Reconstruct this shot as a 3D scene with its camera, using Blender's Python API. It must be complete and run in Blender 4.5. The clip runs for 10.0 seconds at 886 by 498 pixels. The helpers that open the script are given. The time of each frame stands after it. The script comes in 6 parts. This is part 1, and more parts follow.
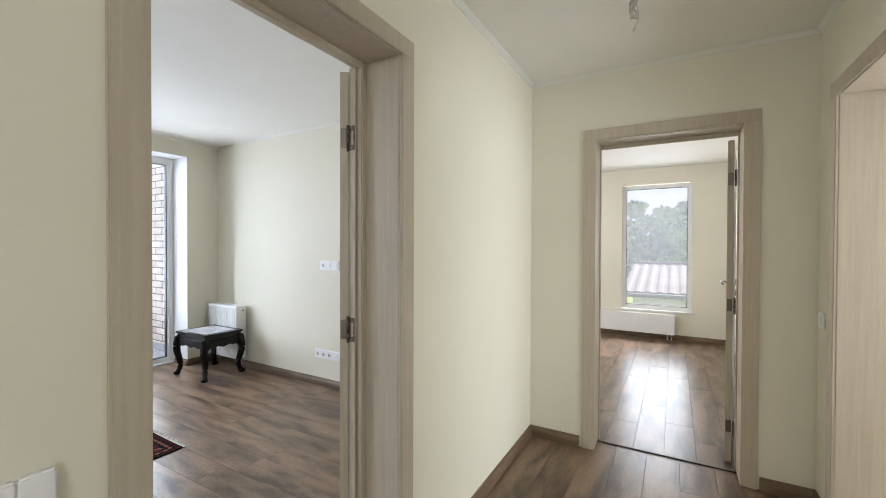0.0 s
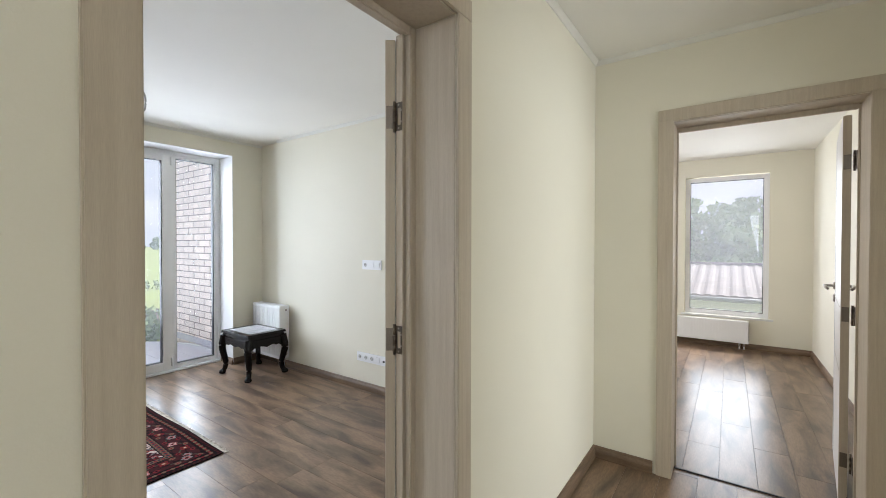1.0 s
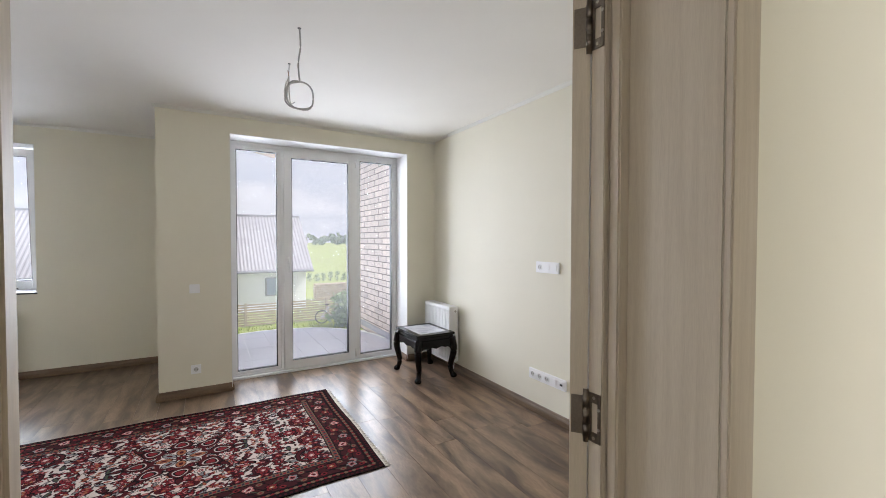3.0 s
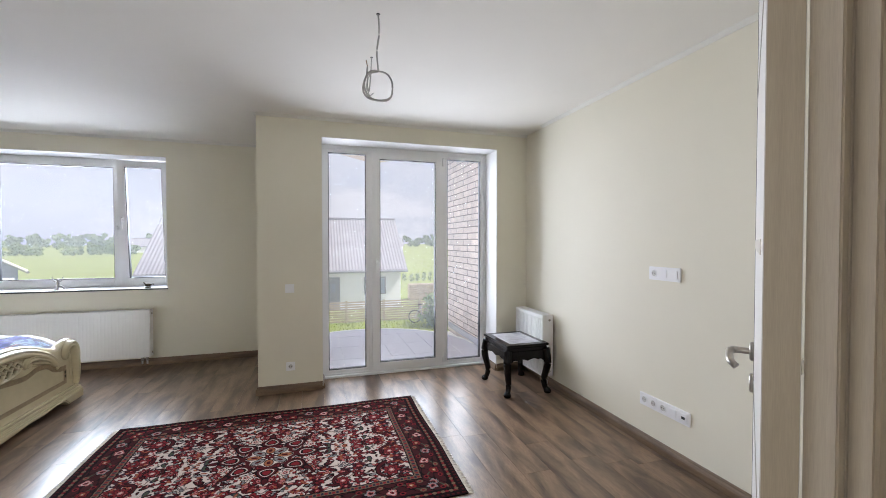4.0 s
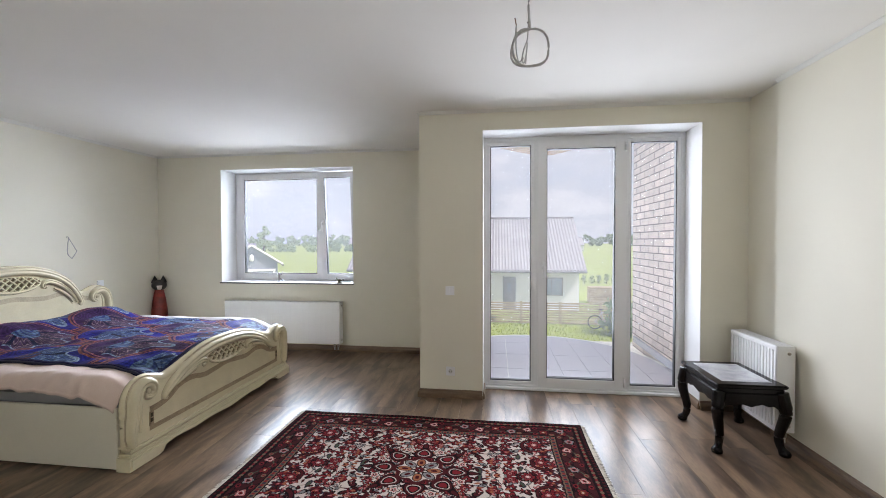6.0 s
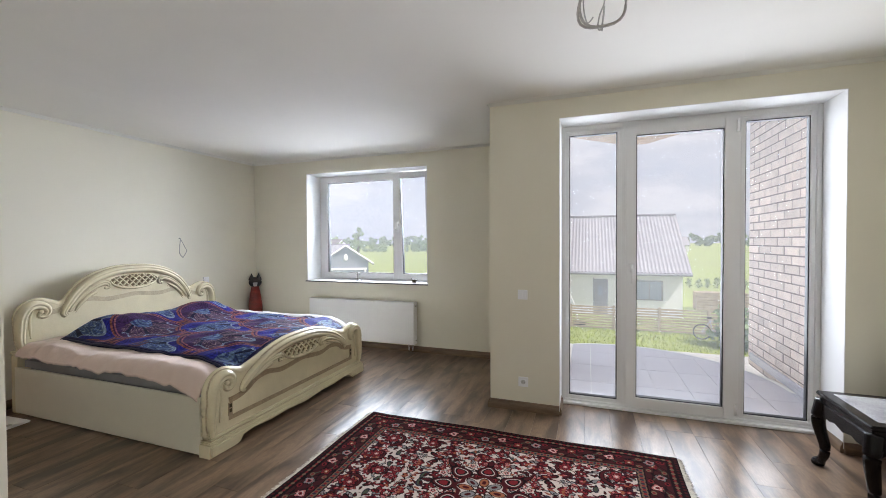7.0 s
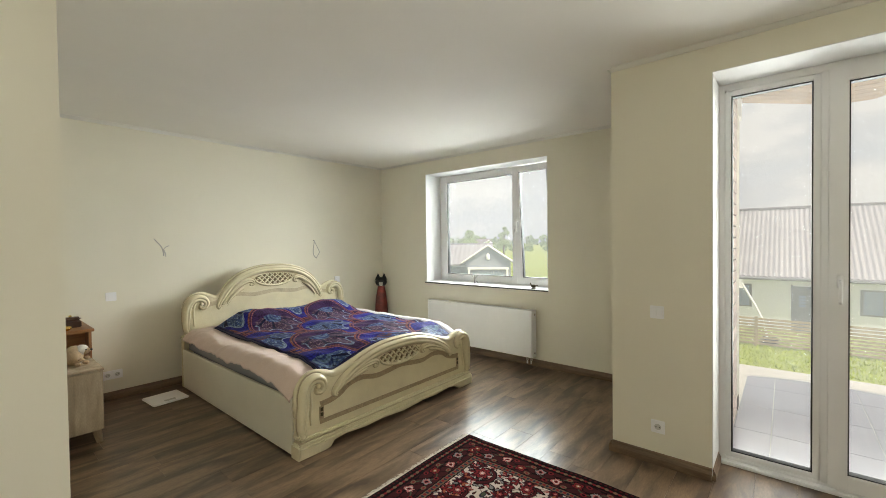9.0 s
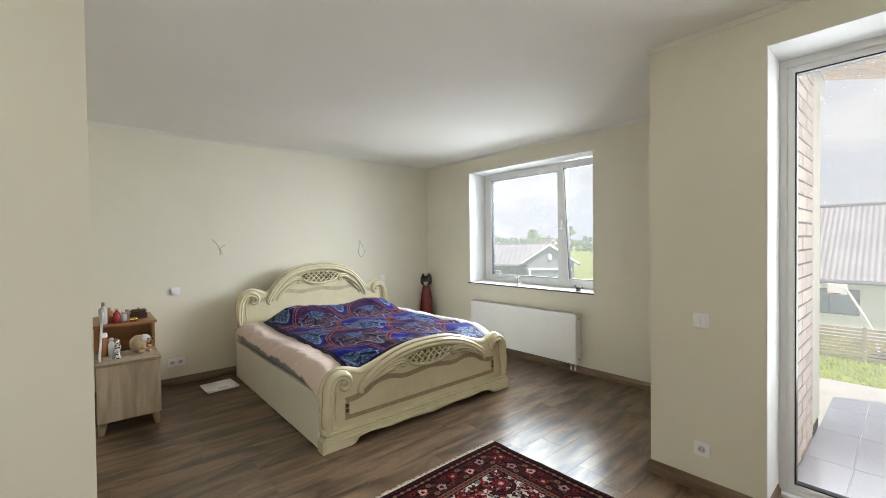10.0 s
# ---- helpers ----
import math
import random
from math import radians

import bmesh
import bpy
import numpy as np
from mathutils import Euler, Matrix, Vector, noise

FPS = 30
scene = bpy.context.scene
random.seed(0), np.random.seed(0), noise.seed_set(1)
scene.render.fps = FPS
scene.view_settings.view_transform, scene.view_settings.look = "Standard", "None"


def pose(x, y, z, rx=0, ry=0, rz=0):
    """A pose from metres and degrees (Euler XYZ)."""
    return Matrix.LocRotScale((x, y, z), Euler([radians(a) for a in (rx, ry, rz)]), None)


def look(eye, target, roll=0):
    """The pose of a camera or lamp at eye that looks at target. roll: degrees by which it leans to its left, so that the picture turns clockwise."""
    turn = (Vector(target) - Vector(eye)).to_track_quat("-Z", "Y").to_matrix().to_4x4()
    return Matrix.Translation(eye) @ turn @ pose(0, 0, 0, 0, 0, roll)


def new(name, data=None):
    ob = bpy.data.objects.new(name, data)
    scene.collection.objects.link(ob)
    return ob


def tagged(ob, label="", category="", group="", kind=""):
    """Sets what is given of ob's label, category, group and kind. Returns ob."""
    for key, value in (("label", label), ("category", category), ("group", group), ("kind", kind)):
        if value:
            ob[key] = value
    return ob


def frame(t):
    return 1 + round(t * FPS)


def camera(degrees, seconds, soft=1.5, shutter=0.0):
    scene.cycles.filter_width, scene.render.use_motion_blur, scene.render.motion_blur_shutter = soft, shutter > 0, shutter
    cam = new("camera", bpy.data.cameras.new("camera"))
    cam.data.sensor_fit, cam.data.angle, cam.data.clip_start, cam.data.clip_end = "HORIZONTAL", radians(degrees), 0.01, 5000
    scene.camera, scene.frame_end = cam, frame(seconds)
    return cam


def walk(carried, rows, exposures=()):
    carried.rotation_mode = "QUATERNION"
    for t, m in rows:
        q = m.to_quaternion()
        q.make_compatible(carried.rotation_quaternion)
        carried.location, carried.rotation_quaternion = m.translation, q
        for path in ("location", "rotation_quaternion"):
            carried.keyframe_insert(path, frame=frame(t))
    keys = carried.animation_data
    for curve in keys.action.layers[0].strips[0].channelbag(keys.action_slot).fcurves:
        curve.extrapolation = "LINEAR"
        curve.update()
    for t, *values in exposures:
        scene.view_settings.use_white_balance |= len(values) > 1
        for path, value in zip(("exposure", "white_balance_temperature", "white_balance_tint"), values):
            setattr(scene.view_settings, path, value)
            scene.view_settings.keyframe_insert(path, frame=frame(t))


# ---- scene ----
cam = camera(95.1, 10.0, 0.9)
PATH = [
    (0, (0.133, 0.174, 1.444), (-0.86, 1.911, 1.421), 0.2),
    (0.5, (0.025, 0.27, 1.436), (-1.05, 1.957, 1.411), 0.1),
    (1, (-0.066, 0.357, 1.431), (-1.222, 1.989, 1.406), 0.1),
    (1.5, (-0.151, 0.45, 1.433), (-1.429, 1.989, 1.407), 0.0),
    (2, (-0.26, 0.554, 1.431), (-1.689, 1.953, 1.406), -0.1),
    (2.3, (-0.314, 0.624, 1.421), (-1.842, 1.915, 1.399), 0.1),
    (2.5, (-0.354, 0.671, 1.427), (-1.944, 1.883, 1.403), 0.1),
    (3.8, (-0.68, 0.881, 1.471), (-2.562, 1.556, 1.419), 0.0),
    (4, (-0.724, 0.912, 1.447), (-2.633, 1.507, 1.409), 0.0),
    (4.5, (-0.835, 0.958, 1.444), (-2.796, 1.35, 1.404), -0.1),
    (5, (-0.925, 0.999, 1.45), (-2.916, 1.187, 1.409), -0.1),
    (5.5, (-1.022, 1.036, 1.458), (-3.022, 0.998, 1.418), -0.1),
    (7, (-1.372, 1.182, 1.455), (-3.255, 0.511, 1.417), -0.3),
    (7.5, (-1.496, 1.202, 1.448), (-3.299, 0.337, 1.414), -0.4),
    (8, (-1.649, 1.22, 1.457), (-3.352, 0.172, 1.423), -0.5),
    (8.5, (-1.812, 1.247, 1.467), (-3.42, 0.058, 1.43), -0.6),
    (9, (-1.95, 1.298, 1.471), (-3.478, 0.007, 1.435), -0.7),
    (9.5, (-2.072, 1.366, 1.471), (-3.5, -0.035, 1.434), -0.7),
    (10, (-2.194, 1.454, 1.467), (-3.504, -0.058, 1.434), -0.7),
]
walk(cam, [(t, look(eye, target, roll)) for t, eye, target, roll in PATH],
     [(0, 0.15, 6150, 16), (1.5, 0.05, 6300, 17), (2.5, 0.03, 6500, 19), (4, -0.08, 6400, 20), (5.5, -0.10, 6400, 20), (7, -0.08, 6550, 19), (7.5, -0.08, 6800, 16), (8.5, -0.09, 7450, 11), (9.5, -0.02, 7600, 11), (10, 0.02, 6950, 14)])

# ---------- world, sun, large lights ----------
SUN_FROM = Vector((0.33, 0.95, 1.22)).normalized()
world = bpy.data.worlds.new("world")
scene.world = world
world.use_nodes = True
wn, wl = world.node_tree.nodes, world.node_tree.links
sky = wn.new("ShaderNodeTexSky")
sky.sky_type = "NISHITA"
sky.sun_disc = False
sky.sun_elevation = math.asin(SUN_FROM.z)
sky.sun_rotation = math.atan2(SUN_FROM.x, SUN_FROM.y)
sky.air_density, sky.dust_density = 1.0, 2.0
wn["Background"].inputs["Strength"].default_value = 0.15
wl.new(sky.outputs["Color"], wn["Background"].inputs["Color"])

sun = new("sun", bpy.data.lights.new("sun", "SUN"))
sun.data.energy, sun.data.angle, sun.data.color = 4.5, radians(0.6), (1.0, 0.95, 0.87)
sun.matrix_world = look((0, 0, 30), Vector((0, 0, 30)) - SUN_FROM)


def area_lamp(name, eye, target, w, h, watts, color=(0.93, 0.97, 1.0), spread=180):
    """An area lamp: sky light at an opening, or fill added out of view."""
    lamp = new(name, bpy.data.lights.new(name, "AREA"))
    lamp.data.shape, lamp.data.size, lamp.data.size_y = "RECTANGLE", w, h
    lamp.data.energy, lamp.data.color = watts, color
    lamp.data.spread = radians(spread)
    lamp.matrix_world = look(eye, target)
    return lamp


area_lamp("skylight_balcony", (-5.43, 1.895, 1.50), (-3.6, 1.895, 1.05), 1.75, 2.0, 96, (0.82, 0.91, 1.0), 150)
area_lamp("skylight_terrace", (-8.3, 1.70, 1.9), (-5.6, 1.75, 0.2), 2.4, 1.8, 15, (0.87, 0.93, 1.0), 130)
area_lamp("skylight_window", (-7.35, -1.72, 2.15), (-4.8, -1.72, 1.10), 3.3, 1.7, 365, (0.78, 0.89, 1.0), 130)
area_lamp("skylight_far_room", (-0.12, 8.0, 1.6), (-0.12, 4, 1.0), 1.1, 1.9, 52)
# Unseen lamp added before a plain wall to brighten the far room.
area_lamp("far_room_fill", (-3.1, 5.3, 1.5), (0, 5.3, 1.0), 1.6, 2.0, 60)
# No window is built here; the lamp stands in for the side room's daylight.
area_lamp("skylight_side_room", (2.9, 2.3, 1.5), (0, 2.3, 1.2), 1.4, 1.5, 74, (0.90, 0.97, 0.96))
# Added fill beside a plain wall, out of view, to lift the hall.
area_lamp("hall_fill", (0.80, -1.5, 1.5), (-0.8, -0.9, 1.2), 1.2, 1.7, 40, (0.93, 0.98, 0.97))


# ---------- materials ----------
def mat(name, base, rough=0.6, metal=0.0, vary=0.06, scale=3.0, grain=120.0, bump=0.05, stretch=(1, 1, 1), second=None, spec=0.5, random_tone=0.0, band=(0.3, 0.62)):
    """A surface with broad stains, fine grain and relief."""
    m = bpy.data.materials.new(name)
    m.use_nodes = True
    n, l = m.node_tree.nodes, m.node_tree.links
    p = n["Principled BSDF"]
    p.inputs["Roughness"].default_value, p.inputs["Metallic"].default_value = rough, metal
    p.inputs["Specular IOR Level"].default_value = spec
    tc = n.new("ShaderNodeTexCoord")
    mp = n.new("ShaderNodeMapping")
    mp.inputs["Scale"].default_value = stretch
    l.new(tc.outputs["Object"], mp.inputs["Vector"])
    big, small = n.new("ShaderNodeTexNoise"), n.new("ShaderNodeTexNoise")
    big.inputs["Scale"].default_value, small.inputs["Scale"].default_value = scale, grain
    big.inputs["Distortion"].default_value = 0.5
    big.inputs["Detail"].default_value, small.inputs["Detail"].default_value = 5, 3
    vec = mp.outputs["Vector"]
    if random_tone:
        oi = n.new("ShaderNodeObjectInfo")
        sh = n.new("ShaderNodeVectorMath")
        sh.operation = "MULTIPLY_ADD"
        sh.inputs[1].default_value = (1, 1, 1)
        mu = n.new("ShaderNodeVectorMath")
        mu.operation = "SCALE"
        mu.inputs[0].default_value = (17, 31, 23)
        l.new(oi.outputs["Random"], mu.inputs["Scale"])
        l.new(vec, sh.inputs[0])
        l.new(mu.outputs[0], sh.inputs[2])
        vec = sh.outputs[0]
    l.new(vec, big.inputs["Vector"])
    l.new(vec, small.inputs["Vector"])
    ramp = n.new("ShaderNodeValToRGB")
    b = Vector(base)
    s = Vector(second) if second else b * (1 - 3 * vary)
    ramp.color_ramp.elements[0].color = (*s, 1)
    ramp.color_ramp.elements[1].color = (*b, 1)
    ramp.color_ramp.elements[0].position, ramp.color_ramp.elements[1].position = band
    l.new(big.outputs["Fac"], ramp.inputs["Fac"])
    mix = n.new("ShaderNodeMixRGB")
    mix.blend_type = "OVERLAY"
    mix.inputs["Fac"].default_value = min(1, vary * 4)
    l.new(ramp.outputs["Color"], mix.inputs["Color1"])
    l.new(small.outputs["Fac"], mix.inputs["Color2"])
    out = mix.outputs["Color"]
    if random_tone:
        hs = n.new("ShaderNodeHueSaturation")
        mr = n.new("ShaderNodeMapRange")
        mr.inputs["To Min"].default_value, mr.inputs["To Max"].default_value = 1 - random_tone, 1 + random_tone
        l.new(oi.outputs["Random"], mr.inputs["Value"])
        l.new(mr.outputs["Result"], hs.inputs["Value"])
        l.new(out, hs.inputs["Color"])
        out = hs.outputs["Color"]
    l.new(out, p.inputs["Base Color"])
    bp = n.new("ShaderNodeBump")
    bp.inputs["Strength"].default_value, bp.inputs["Distance"].default_value = bump, 0.004
    l.new(small.outputs["Fac"], bp.inputs["Height"])
    l.new(bp.outputs["Normal"], p.inputs["Normal"])
    return m


M_WALL = mat("cream_wall_paint", (0.83, 0.793, 0.662), 0.75, vary=0.012, scale=1.2, grain=260, bump=0.06)
M_CEIL = mat("ceiling_paint", (0.87, 0.85, 0.79), 0.8, vary=0.012, scale=0.9, grain=220, bump=0.04)
M_COVE = mat("cove_paint", (0.80, 0.79, 0.73), 0.7, vary=0.01, grain=200, bump=0.03)
M_PLANK = mat("laminate_planks", (0.235, 0.157, 0.099), 0.28, vary=0.10, scale=2.1, grain=30, bump=0.018, stretch=(1.0, 4.2, 1.0), second=(0.074, 0.047, 0.031), spec=0.42, random_tone=0.07, band=(0.36, 0.63))
M_SUB = mat("floor_joint", (0.07, 0.048, 0.036), 0.8)
M_BASE = mat("oak_skirting", (0.21, 0.138, 0.083), 0.5, vary=0.1, scale=3, grain=60, stretch=(1, 1, 8), second=(0.115, 0.073, 0.045))
M_CASE = mat("ash_laminate", (0.56, 0.485, 0.385), 0.5, vary=0.04, scale=5, grain=90, bump=0.06, stretch=(14, 14, 0.5), second=(0.50, 0.425, 0.33))
M_LEAF = mat("white_door_laminate", (0.74, 0.72, 0.69), 0.42, vary=0.015, grain=150, bump=0.02)
M_REVEAL = mat("white_reveal_plaster", (0.82, 0.82, 0.81), 0.7, vary=0.01, grain=220, bump=0.03)
M_PVC = mat("white_pvc", (0.88, 0.88, 0.88), 0.32, vary=0.008, bump=0.01)
M_SEAL = mat("black_gasket", (0.02, 0.02, 0.022), 0.6)
M_RAD = mat("radiator_enamel", (0.88, 0.88, 0.87), 0.3, vary=0.01, bump=0.01)
M_PLASTIC = mat("white_switch_plastic", (0.93, 0.93, 0.93), 0.3, vary=0.01, bump=0.01)
M_DARK = mat("dark_recess", (0.03, 0.03, 0.03), 0.7)
M_STEEL = mat("brushed_nickel", (0.46, 0.42, 0.37), 0.3, 1.0, vary=0.04, grain=200, bump=0.03)
M_BLACK = mat("black_lacquer", (0.006, 0.004, 0.004), 0.24, vary=0.08, grain=60, bump=0.03, spec=0.28)
M_STONE = mat("grey_marble_inlay", (0.50, 0.50, 0.51), 0.22, vary=0.1, scale=9, second=(0.30, 0.30, 0.32))
M_IVORY = mat("ivory_lacquer", (0.76, 0.685, 0.475), 0.24, vary=0.03, scale=6, grain=80, bump=0.03)
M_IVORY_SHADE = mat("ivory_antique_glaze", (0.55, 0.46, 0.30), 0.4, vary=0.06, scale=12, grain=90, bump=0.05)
M_BEDBOX = mat("cream_bed_panel", (0.74, 0.70, 0.58), 0.4, vary=0.015, bump=0.02)
M_INLAY = mat("tan_inlay", (0.42, 0.32, 0.195), 0.45, vary=0.09, scale=60, grain=300, bump=0.08)
M_MATTRESS = mat("grey_mattress_ticking", (0.28, 0.28, 0.29), 0.8, vary=0.06, grain=200, bump=0.12)
M_CABLE = mat("grey_cable_sheath", (0.52, 0.50, 0.47), 0.45, vary=0.04)
M_COPPER = mat("bare_wire", (0.35, 0.22, 0.14), 0.4, 0.8)
M_CAT = mat("red_painted_wood", (0.25, 0.022, 0.013), 0.3, vary=0.12, scale=8, second=(0.13, 0.014, 0.01))
M_CATHEAD = mat("black_painted_wood", (0.02, 0.02, 0.02), 0.4)
M_CATFACE = mat("white_painted_wood", (0.66, 0.62, 0.56), 0.5)
M_OAKGREY = mat("washed_oak", (0.47, 0.37, 0.255), 0.5, vary=0.1, scale=2.2, grain=70, stretch=(7, 7, 0.8), second=(0.27, 0.20, 0.13), band=(0.34, 0.66))
M_ORANGE = mat("honey_pine", (0.36, 0.16, 0.055), 0.4, vary=0.1, scale=4, grain=60, stretch=(1, 8, 8), second=(0.26, 0.11, 0.04))
M_SILL = mat("sill_board", (0.72, 0.72, 0.70), 0.35, vary=0.02)
M_SILLEDGE = mat("sill_edge", (0.05, 0.042, 0.038), 0.5)
M_PEWTER = mat("pewter", (0.42, 0.41, 0.40), 0.35, 0.9, vary=0.08)
M_BRONZE = mat("dark_bronze", (0.10, 0.085, 0.05), 0.4, 0.8, vary=0.1)
M_BRICK = mat("pink_brick", (0.76, 0.63, 0.55), 0.85, vary=0.07, scale=6, grain=70, bump=0.3, random_tone=0.09)
M_MORTAR = mat("mortar", (0.20, 0.155, 0.14), 0.95, vary=0.06, grain=120, bump=0.3)
M_TILE = mat("pale_terrace_tile", (0.47, 0.46, 0.505), 0.17, vary=0.02, scale=4, grain=60, bump=0.004, random_tone=0.02, spec=0.7)
M_KERB = mat("terrace_edge", (0.62, 0.60, 0.56), 0.8, vary=0.05)
M_SOFFIT = mat("pine_soffit", (0.42, 0.27, 0.15), 0.5, vary=0.08, scale=3, grain=60, stretch=(8, 1, 1), random_tone=0.1)
M_GRASS = mat("meadow", (0.30, 0.36, 0.09), 0.95, vary=0.12, scale=0.12, grain=5, second=(0.28, 0.32, 0.09))
M_LAWN = mat("lawn_blades", (0.42, 0.50, 0.07), 0.9, vary=0.1, scale=1.0)
M_LEAVES = mat("leaves", (0.27, 0.36, 0.14), 0.85, vary=0.14, scale=0.5, second=(0.14, 0.20, 0.08))
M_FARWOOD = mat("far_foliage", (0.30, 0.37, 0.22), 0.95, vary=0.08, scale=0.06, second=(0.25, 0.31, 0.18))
M_FIELDTREE = mat("light_field_foliage", (0.30, 0.38, 0.17), 0.95, vary=0.12, scale=0.15, second=(0.20, 0.26, 0.12))
M_BARK = mat("bark", (0.12, 0.09, 0.065), 0.9, vary=0.1, scale=8)
M_RENDER = mat("white_render", (0.84, 0.84, 0.85), 0.85, vary=0.02, scale=0.5)
M_ROOF = mat("grey_metal_roof", (0.35, 0.335, 0.345), 0.55, vary=0.06, scale=0.8)
M_REDROOF = mat("brown_tile_roof", (0.24, 0.19, 0.18), 0.6, vary=0.08, scale=1.5)
M_GREYWALL = mat("blue_grey_cladding", (0.28, 0.31, 0.36), 0.7, vary=0.04)
M_FENCE = mat("pine_fence", (0.42, 0.33, 0.22), 0.8, vary=0.1, scale=3)
M_GREYDOOR = mat("grey_house_door", (0.20, 0.20, 0.20), 0.5)
M_PANE = mat("dark_pane", (0.26, 0.31, 0.36), 0.08, vary=0.02)
M_PERFUME = mat("amber_bottle", (0.45, 0.20, 0.09), 0.12)
M_REDBOTTLE = mat("red_bottle", (0.35, 0.03, 0.03), 0.15)
M_CLEARB = mat("pale_bottle", (0.58, 0.55, 0.50), 0.12)
M_BROWNBOX = mat("brown_leather", (0.06, 0.025, 0.015), 0.4)
M_GOLD = mat("gold", (0.75, 0.50, 0.18), 0.25, 1.0)
M_PLUSH = mat("beige_plush", (0.50, 0.36, 0.22), 0.95, vary=0.1, scale=20, grain=200, bump=0.5)
M_PLUSHW = mat("white_plush", (0.72, 0.68, 0.62), 0.95, vary=0.08, grain=200, bump=0.5)
M_FRINGE = mat("cotton_fringe", (0.62, 0.56, 0.46), 0.9, vary=0.1, scale=30)


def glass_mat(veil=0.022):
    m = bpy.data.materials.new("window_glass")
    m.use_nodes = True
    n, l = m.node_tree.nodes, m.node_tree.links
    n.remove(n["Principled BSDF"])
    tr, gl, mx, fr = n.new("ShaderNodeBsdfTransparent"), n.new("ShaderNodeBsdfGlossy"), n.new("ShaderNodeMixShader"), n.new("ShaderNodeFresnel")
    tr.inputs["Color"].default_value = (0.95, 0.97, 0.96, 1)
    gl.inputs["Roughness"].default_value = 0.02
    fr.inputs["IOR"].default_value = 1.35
    # A translucent white share puts bright haze over the view into the pane.
    haze_bsdf, hazed = n.new("ShaderNodeBsdfTranslucent"), n.new("ShaderNodeMixShader")
    haze_bsdf.inputs["Color"].default_value = (0.9, 0.92, 0.95, 1)
    hazed.inputs[0].default_value = veil
    l.new(tr.outputs[0], hazed.inputs[1])
    l.new(haze_bsdf.outputs[0], hazed.inputs[2])
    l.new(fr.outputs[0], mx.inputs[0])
    l.new(hazed.outputs[0], mx.inputs[1])
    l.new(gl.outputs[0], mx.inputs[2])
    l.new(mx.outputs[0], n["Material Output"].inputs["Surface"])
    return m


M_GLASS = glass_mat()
M_LOW_HAZE = glass_mat(0.016)
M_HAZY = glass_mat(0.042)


def sky_mat():
    """Bright broken cloud, glowing as the sky does."""
    m = bpy.data.materials.new("cloudy_sky")
    m.use_nodes = True
    n, l = m.node_tree.nodes, m.node_tree.links
    n.remove(n["Principled BSDF"])
    em, tc, mp, no, rp = n.new("ShaderNodeEmission"), n.new("ShaderNodeTexCoord"), n.new("ShaderNodeMapping"), n.new("ShaderNodeTexNoise"), n.new("ShaderNodeValToRGB")
    mp.inputs["Scale"].default_value = (0.006, 0.006, 0.017)
    no.inputs["Scale"].default_value, no.inputs["Detail"].default_value, no.inputs["Roughness"].default_value = 1.0, 7, 0.55
    e = rp.color_ramp.elements
    e[0].position, e[0].color = 0.34, (0.74, 0.78, 0.88, 1)
    e[1].position, e[1].color = 0.60, (0.95, 0.95, 0.98, 1)
    k = e.new(0.47)
    k.color = (0.80, 0.82, 0.89, 1)
    l.new(tc.outputs["Object"], mp.inputs["Vector"])
    l.new(mp.outputs[0], no.inputs["Vector"])
    l.new(no.outputs["Fac"], rp.inputs["Fac"])
    l.new(rp.outputs["Color"], em.inputs["Color"])
    em.inputs["Strength"].default_value = 0.65
    l.new(em.outputs[0], n["Material Output"].inputs["Surface"])
    return m


M_SKY = sky_mat()


# ---------- building helpers ----------
def part(name, bm, material, parent=None, label="", smooth=False):
    me = bpy.data.meshes.new(name)
    bmesh.ops.recalc_face_normals(bm, faces=bm.faces)
    bm.to_mesh(me)
    bm.free()
    me.materials.append(material)
    if smooth:
        for p in me.polygons:
            p.use_smooth = True
    ob = new(name, me)
    if parent is not None:
        ob.parent = parent
    if label:
        ob["label"] = label
    return ob


def thing(name, label, category, at=(0, 0, 0), turn=0.0, group="", kind=""):
    ob = new(name)
    ob.empty_display_size = 0.1
    ob.matrix_world = pose(*at, 0, 0, turn)
    return tagged(ob, label, category, group, kind)


def box(x0, y0, z0, x1, y1, z1, bevel=0.0, bm=None, seg=2):
    mine = bmesh.new()
    bmesh.ops.create_cube(mine, size=1)
    for v in mine.verts:
        v.co = Vector(((x0 + x1) / 2 + v.co.x * (x1 - x0), (y0 + y1) / 2 + v.co.y * (y1 - y0), (z0 + z1) / 2 + v.co.z * (z1 - z0)))
    if bevel:
        bmesh.ops.bevel(mine, geom=list(mine.edges), offset=bevel, segments=seg, affect="EDGES")
    return join(bm, mine)


def join(bm, mine):
    if bm is None:
        return mine
    me = bpy.data.meshes.new("tmp")
    mine.to_mesh(me)
    mine.free()
    bm.from_mesh(me)
    bpy.data.meshes.remove(me)
    return bm


